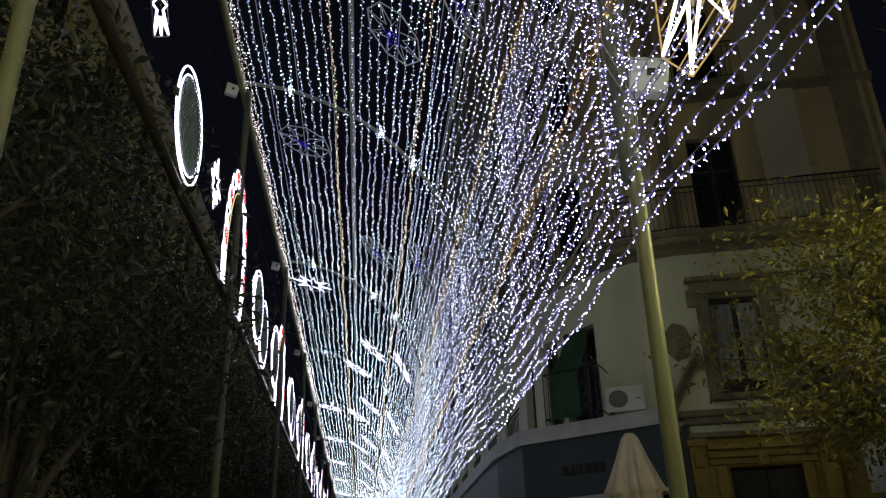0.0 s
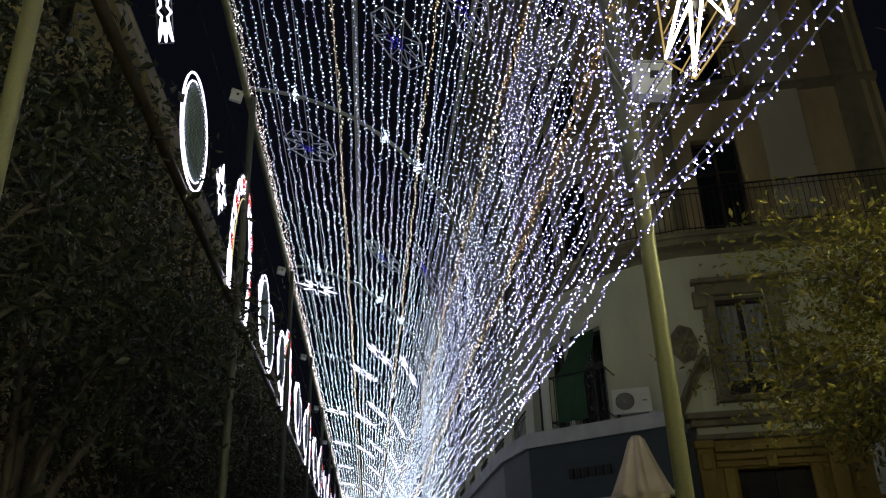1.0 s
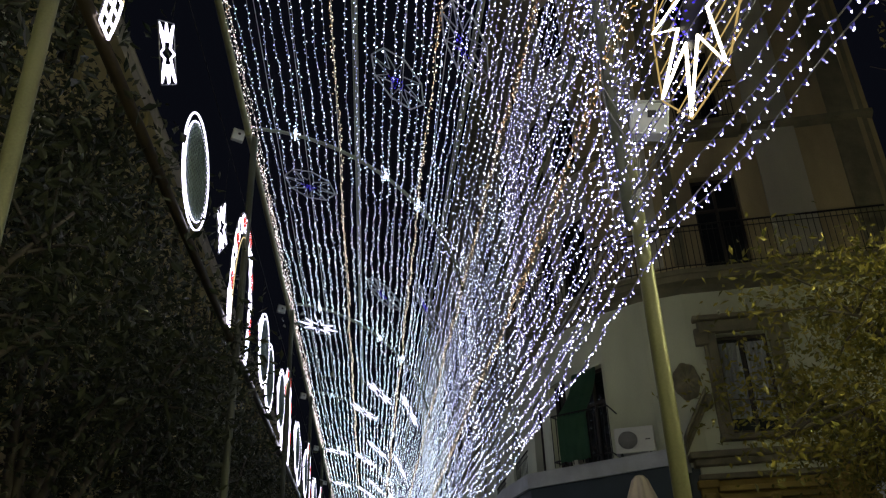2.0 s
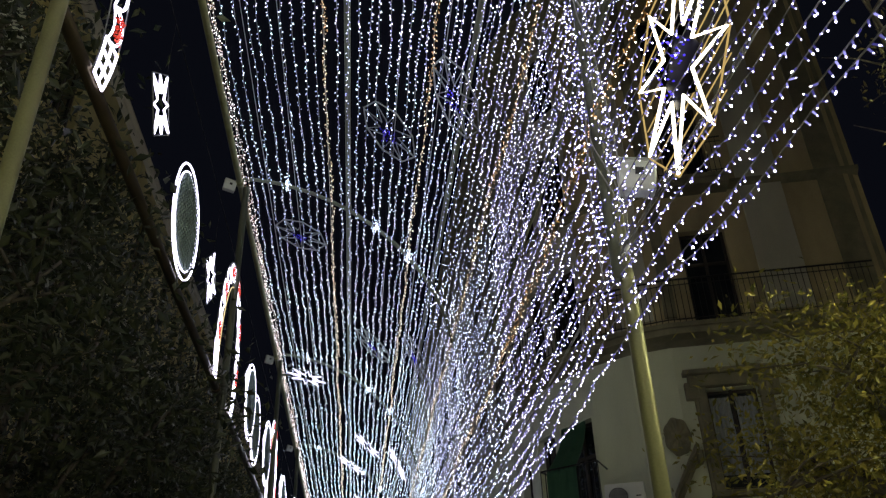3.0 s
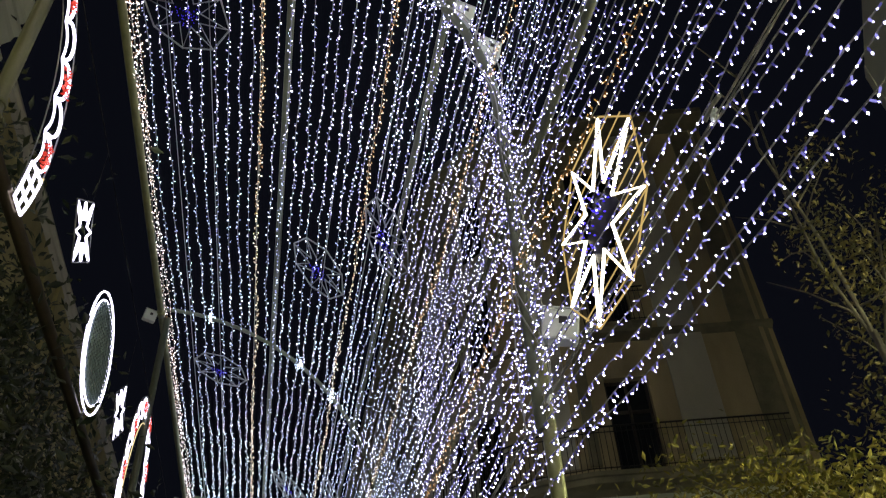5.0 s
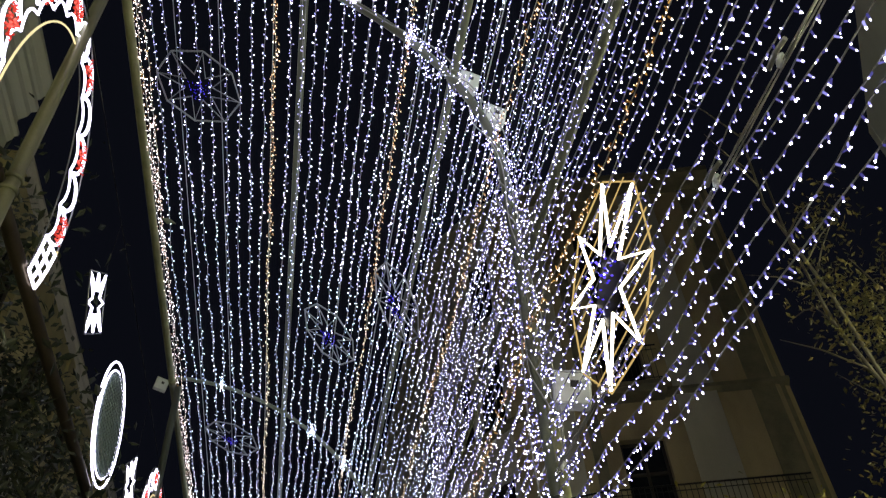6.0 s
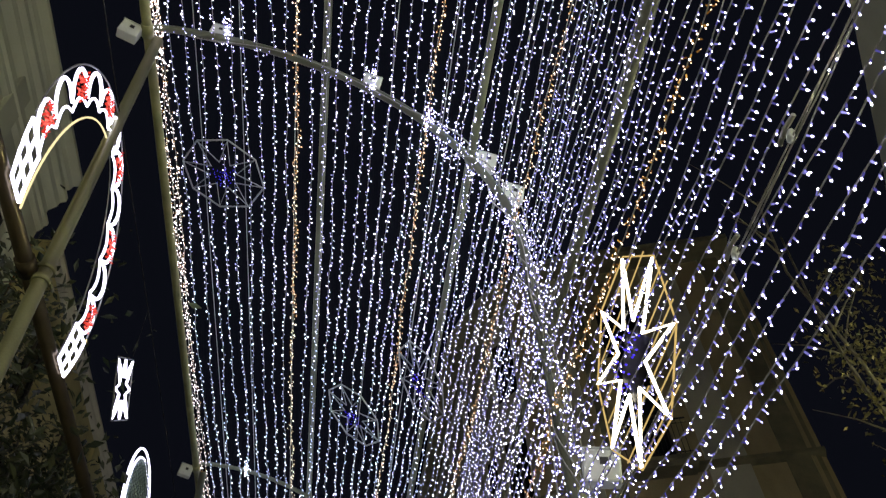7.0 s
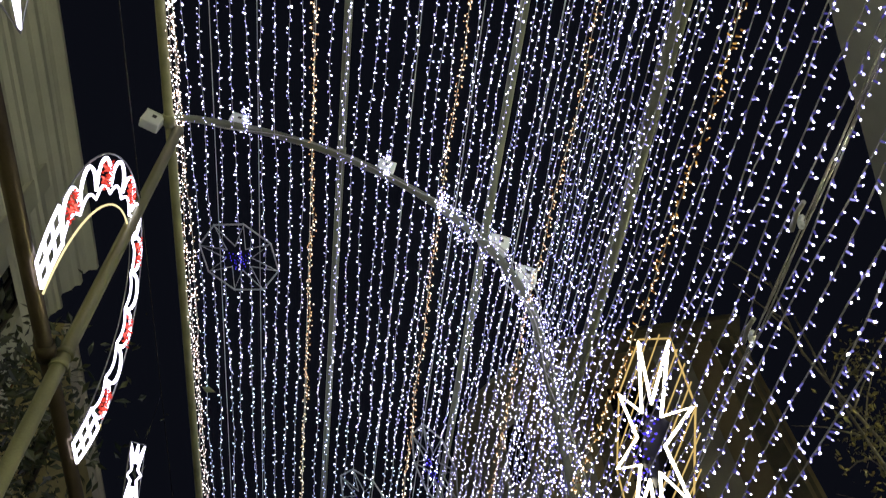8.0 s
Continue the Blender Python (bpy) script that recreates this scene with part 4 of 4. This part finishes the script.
# carved window surround, broken pediment and portal
sur = tagged(new("window_surround"), "")
sur.parent = house
cw = on_wall(5, (w_a + w_b) / 2)
rot5 = seg(5)[3]
sur.matrix_basis = pose(cw.x, cw.y, 0, 0, 0, rot5)
ww = w_b - w_a
for s in (-1, 1):
    bm = bmesh.new()
    block(bm, (s * (ww / 2 + 0.09), -0.04, 5.71), (0.18, 0.12, 2.02), 0, 0.015)
    block(bm, (s * (ww / 2 + 0.20), -0.03, 5.71), (0.08, 0.07, 2.02), 0, 0.01)
    block(bm, (s * (ww / 2 + 0.26), -0.05, 6.62), (0.26, 0.14, 0.34), 0, 0.02)
    part("jamb", bm, M["stone"], sur)
bm = bmesh.new()
block(bm, (0, -0.05, 6.80), (ww + 0.62, 0.16, 0.24), 0, 0.02)
block(bm, (0, -0.08, 6.98), (ww + 0.78, 0.24, 0.10), 0, 0.02)
part("architrave", bm, M["stone"], sur)
bm = bmesh.new()
block(bm, (0, -0.07, 4.66), (ww + 0.5, 0.2, 0.12), 0, 0.02)
part("sill", bm, M["stone"], sur)
bm = bmesh.new()
block(bm, (0, -0.14, 4.34), (ww + 1.75, 0.42, 0.12), 0, 0.02)
block(bm, (0, -0.10, 4.22), (ww + 1.6, 0.32, 0.12), 0, 0.02)
block(bm, (0, -0.06, 3.98), (ww + 1.5, 0.2, 0.10), 0, 0.02)
part("portal_cornice", bm, M["stone"], sur)
bm = bmesh.new()
block(bm, (0, -0.035, 4.10), (ww + 1.4, 0.12, 0.15), 0, 0.01)
part("frieze_band", bm, M["cream"], sur)
for s in (-1, 1):
    bm = bmesh.new()
    rows = []
    for k in range(9):
        f = k / 8
        x, z = s * (ww / 2 + 0.90 - 0.50 * f), 4.42 + 0.86 * f ** 0.95
        rows.append([bm.verts.new((x, d, z + h)) for d, h in ((0, -0.04), (-0.12, -0.04), (-0.14, 0.06), (-0.22, 0.09), (-0.24, 0.17), (-0.34, 0.20), (-0.34, 0.29), (0, 0.32))])
    for A, B in zip(rows[:-1], rows[1:]):
        for q in range(8):
            bm.faces.new((A[q], A[(q + 1) % 8], B[(q + 1) % 8], B[q]))
    bm.faces.new(rows[0])
    bm.faces.new(rows[-1])
    bmesh.ops.recalc_face_normals(bm, faces=bm.faces[:])
    block(bm, (s * (ww / 2 + 0.36), -0.12, 5.34), (0.13, 0.3, 0.24), 0, 0.04)
    part("pediment_scroll", bm, M["stone"], sur)
    bm = bmesh.new()
    block(bm, (s * (ww / 2 + 0.62), -0.05, 2.0), (0.28, 0.16, 3.9), 0, 0.02)
    block(bm, (s * (ww / 2 + 0.62), -0.09, 3.85), (0.36, 0.24, 0.14), 0, 0.02)
    block(bm, (s * (ww / 2 + 0.62), -0.09, 3.55), (0.20, 0.22, 0.30), 0, 0.04)
    part("portal_pilaster", bm, M["ochre"], sur)
    bm = bmesh.new()
    block(bm, (s * ((d_b - d_a) / 2 + 0.09), -0.04, 1.72), (0.18, 0.1, 3.44), 0, 0.015)
    part("portal_jamb", bm, M["ochre"], sur)
bm = bmesh.new()
for z, d in ((3.50, 0.08), (3.62, 0.12), (3.76, 0.16)):
    block(bm, (0, -d / 2, z), (ww + 0.9, d, 0.09), 0, 0.012)
block(bm, (0, -0.1, 3.52), (0.18, 0.16, 0.24), 0, 0.03)
part("lintel", bm, M["ochre"], sur)
rel = tagged(new("carved_relief"), "")
rel.parent = house
cr = on_wall(5, u_of(5, 0.419))
rel.matrix_basis = pose(cr.x, cr.y, 5.78, 0, 0, rot5)
bm = bmesh.new()
RINGS = ((0.0, 0.085), (0.45, 0.08), (0.62, 0.05), (0.80, 0.085), (1.0, 0.04), (1.05, 0.0))
relief = [[bm.verts.new((0.24 * q * (1 + 0.04 * q * math.cos(7 * a)) * math.cos(a), -0.02 - h * (1 + 0.3 * math.sin(9 * a)), 0.35 * q * (1 + 0.04 * q * math.cos(7 * a)) * math.sin(a)))
           for a in [2 * math.pi * k / 54 for k in range(54)]] for q, h in RINGS[1:]]
top = bm.verts.new((0, -0.11, 0))
for k in range(54):
    bm.faces.new((top, relief[0][(k + 1) % 54], relief[0][k])).smooth = True
    for A, B in zip(relief[:-1], relief[1:]):
        bm.faces.new((A[k], A[(k + 1) % 54], B[(k + 1) % 54], B[k])).smooth = True
part("medallion", bm, M["stone"], rel)
bm = bmesh.new()
block(bm, (0, -0.02, 0), (0.36, 0.04, 0.5), 0, 0.015)
part("backing", bm, M["stone"], rel)

# white hanging sign at the portal's side
sign = thing("hanging_sign", "small white hanging sign with dark bars of writing", "sign", m=pose(8.36, 12.3, 3.04, 0, 0, -14))
bm = bmesh.new()
block(bm, (0, 0, 0.45), (0.75, 0.06, 0.85), 0, 0.015)
part("board", bm, M["white_metal"], sign)
bm = bmesh.new()
block(bm, (-0.16, -0.035, 0.55), (0.05, 0.01, 0.26))
block(bm, (-0.05, -0.035, 0.55), (0.05, 0.01, 0.26))
part("writing", bm, M["dark"], sign)
bm = bmesh.new()
tube(bm, [(0, 0, 0.9), (0, 1.3, 0.95)], 0.02, 6)
part("bracket", bm, M["iron"], sign)


# ---- closed parasol ----
def parasol(m):
    ob = thing("parasol", "closed off-white canvas parasol on a pole", "parasol", m=m)
    bm = bmesh.new()
    tube(bm, [(0, 0, 0), (0, 0, 2.78)], 0.025, 10)
    part("pole", bm, M["white_metal"], ob)
    bm = bmesh.new()
    rows = []
    for z, r, w in ((2.80, 0.05, 0.0), (2.76, 0.085, 0.05), (2.55, 0.15, 0.20), (2.30, 0.235, 0.30), (2.24, 0.255, 0.34), (2.235, 0.215, 0.3), (2.0, 0.22, 0.3), (1.6, 0.21, 0.32), (1.2, 0.24, 0.3), (1.05, 0.25, 0.3)):
        rows.append([bm.verts.new((r * (1 + w * math.cos(8 * a + z)) * math.cos(a), r * (1 + w * math.cos(8 * a + z)) * math.sin(a), z - 0.05 * w * math.cos(8 * a))) for a in [2 * math.pi * k / 64 for k in range(64)]])
    for A, B in zip(rows[:-1], rows[1:]):
        for k in range(64):
            bm.faces.new((A[k], A[(k + 1) % 64], B[(k + 1) % 64], B[k])).smooth = True
    bm.faces.new(rows[0])
    part("canopy", bm, M["canvas"], ob)
    bm = bmesh.new()
    tube(bm, [(0, 0, 0), (0, 0, 0.06)], 0.28, 20)
    part("base", bm, M["dark"], ob)
    return ob


parasol(pose(2.93, 8.7, 0.12) @ Matrix.Diagonal((1.0, 1.0, 1.14, 1)))


# ---- houses on the other side ----
def row_house(name, x, y0, y1, top, material, label, cornice, floors, first, pitch, trim):
    ob = thing(name, label, "building")
    holes = []
    k = 0
    while y0 + 1.2 + pitch * (k + 0.5) < y1:
        for f in range(floors):
            z = first + f * 3.4
            holes.append((1.0 + pitch * k, 2.1 + pitch * k, z, z + 2.2))
        k += 1
    length = y1 - y0
    holes = [h for h in holes if h[1] < length - 0.3 and h[3] < top - 0.5]
    bm = bmesh.new()
    pierced_wall(bm, (x, y0), (x, y1), 0, top, holes)
    part("wall", bm, material, ob)
    for h in holes:
        win = tagged(new("window"), "")
        win.parent = ob
        win.matrix_basis = pose(x - 0.18, y0 + (h[0] + h[1]) / 2, h[2], 0, 0, 90)
        w, hh = h[1] - h[0], h[3] - h[2]
        bm = bmesh.new()
        for q in (-w / 2 + 0.03, 0, w / 2 - 0.03):
            block(bm, (q, 0, hh / 2), (0.06, 0.07, hh))
        for z in (0.03, hh - 0.03):
            block(bm, (0, 0.004, z), (w, 0.06, 0.06))
        part("window_frame", bm, M["dark_wood"], win)
        bm = bmesh.new()
        block(bm, (0, 0.015, hh / 2), (w - 0.05, 0.01, hh - 0.05))
        part("pane", bm, M["glass"], win)
        bm = bmesh.new()
        block(bm, (0, -0.24, -0.06), (w + 0.3, 0.16, 0.12), 0, 0.015)
        part("sill", bm, material, win)
    for z, dep, hgt in cornice:
        bm = bmesh.new()
        extrude_profile(bm, [(0, z), (dep * 0.5, z + hgt * 0.3), (dep * 0.6, z + hgt * 0.6), (dep, z + hgt * 0.7), (dep, z + hgt), (0, z + hgt)], [(x, y0), (x, y1)])
        part("cornice", bm, trim, ob)
    u = 0.0
    while u < length:
        bm = bmesh.new()
        block(bm, (x + 0.05, y0 + u + 0.28, top / 2), (0.1, 0.5, top - 0.6), 0, 0.02)
        part("pilaster", bm, material, ob)
        u += pitch * 2
    bm = bmesh.new()
    block(bm, (x - 4.0, (y0 + y1) / 2, top - 0.1), (7.3, length, 0.2))
    part("roof", bm, M["tile"], ob)
    return ob


row_house("pale_house", -5.9, -8.0, 10.6, 16.0, M["pale"], "tall pale rendered house with pilasters and heavy cornice", ((15.6, 0.42, 0.4), (15.0, 0.26, 0.45), (14.3, 0.14, 0.3), (11.4, 0.25, 0.3), (13.2, 0.1, 0.2)), 3, 4.6, 2.6, M["pale"])
row_house("ochre_house", -5.6, 10.7, 70.0, 14.2, M["olive"], "ochre rendered house with a pale cornice", ((13.95, 0.18, 0.25), (9.6, 0.2, 0.25)), 3, 4.4, 3.0, M["grey_panel"])

# ---- pale block beyond the trees ----
far = thing("apartment_block", "plain pale apartment block behind the plane tree", "building")
bm = bmesh.new()
pierced_wall(bm, (10.4, 7.85), (5.25, 0.55), 0, 13.7, [(1.2, 2.2, 9.2, 10.8), (3.6, 4.6, 9.2, 10.8)])
part("wall", bm, M["pale"], far)
bm = bmesh.new()
pierced_wall(bm, (14.1, 5.0), (10.4, 7.85), 0, 13.7, [])
part("wall", bm, M["pale"], far)


# ---- unseen street lamps: two inferred from warm light, one added as fill ----
def unseen_street_lamp(m):
    ob = thing("unseen_street_lamp", "unseen iron street lamp with a warm glowing globe", "street lamp", "street lamps", m=m)
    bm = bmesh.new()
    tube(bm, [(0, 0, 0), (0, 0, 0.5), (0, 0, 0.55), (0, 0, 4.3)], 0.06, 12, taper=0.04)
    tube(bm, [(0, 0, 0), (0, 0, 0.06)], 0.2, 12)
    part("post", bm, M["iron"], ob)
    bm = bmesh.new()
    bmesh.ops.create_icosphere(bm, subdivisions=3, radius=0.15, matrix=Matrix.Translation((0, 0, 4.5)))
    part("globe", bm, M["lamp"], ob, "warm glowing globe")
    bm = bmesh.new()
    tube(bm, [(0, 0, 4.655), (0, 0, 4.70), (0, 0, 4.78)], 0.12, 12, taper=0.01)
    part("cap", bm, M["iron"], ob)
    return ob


lamp0 = unseen_street_lamp(pose(5.8, 2.3, 0))
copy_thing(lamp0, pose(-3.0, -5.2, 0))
# third lamp is made up, a fill that brightens the pale house
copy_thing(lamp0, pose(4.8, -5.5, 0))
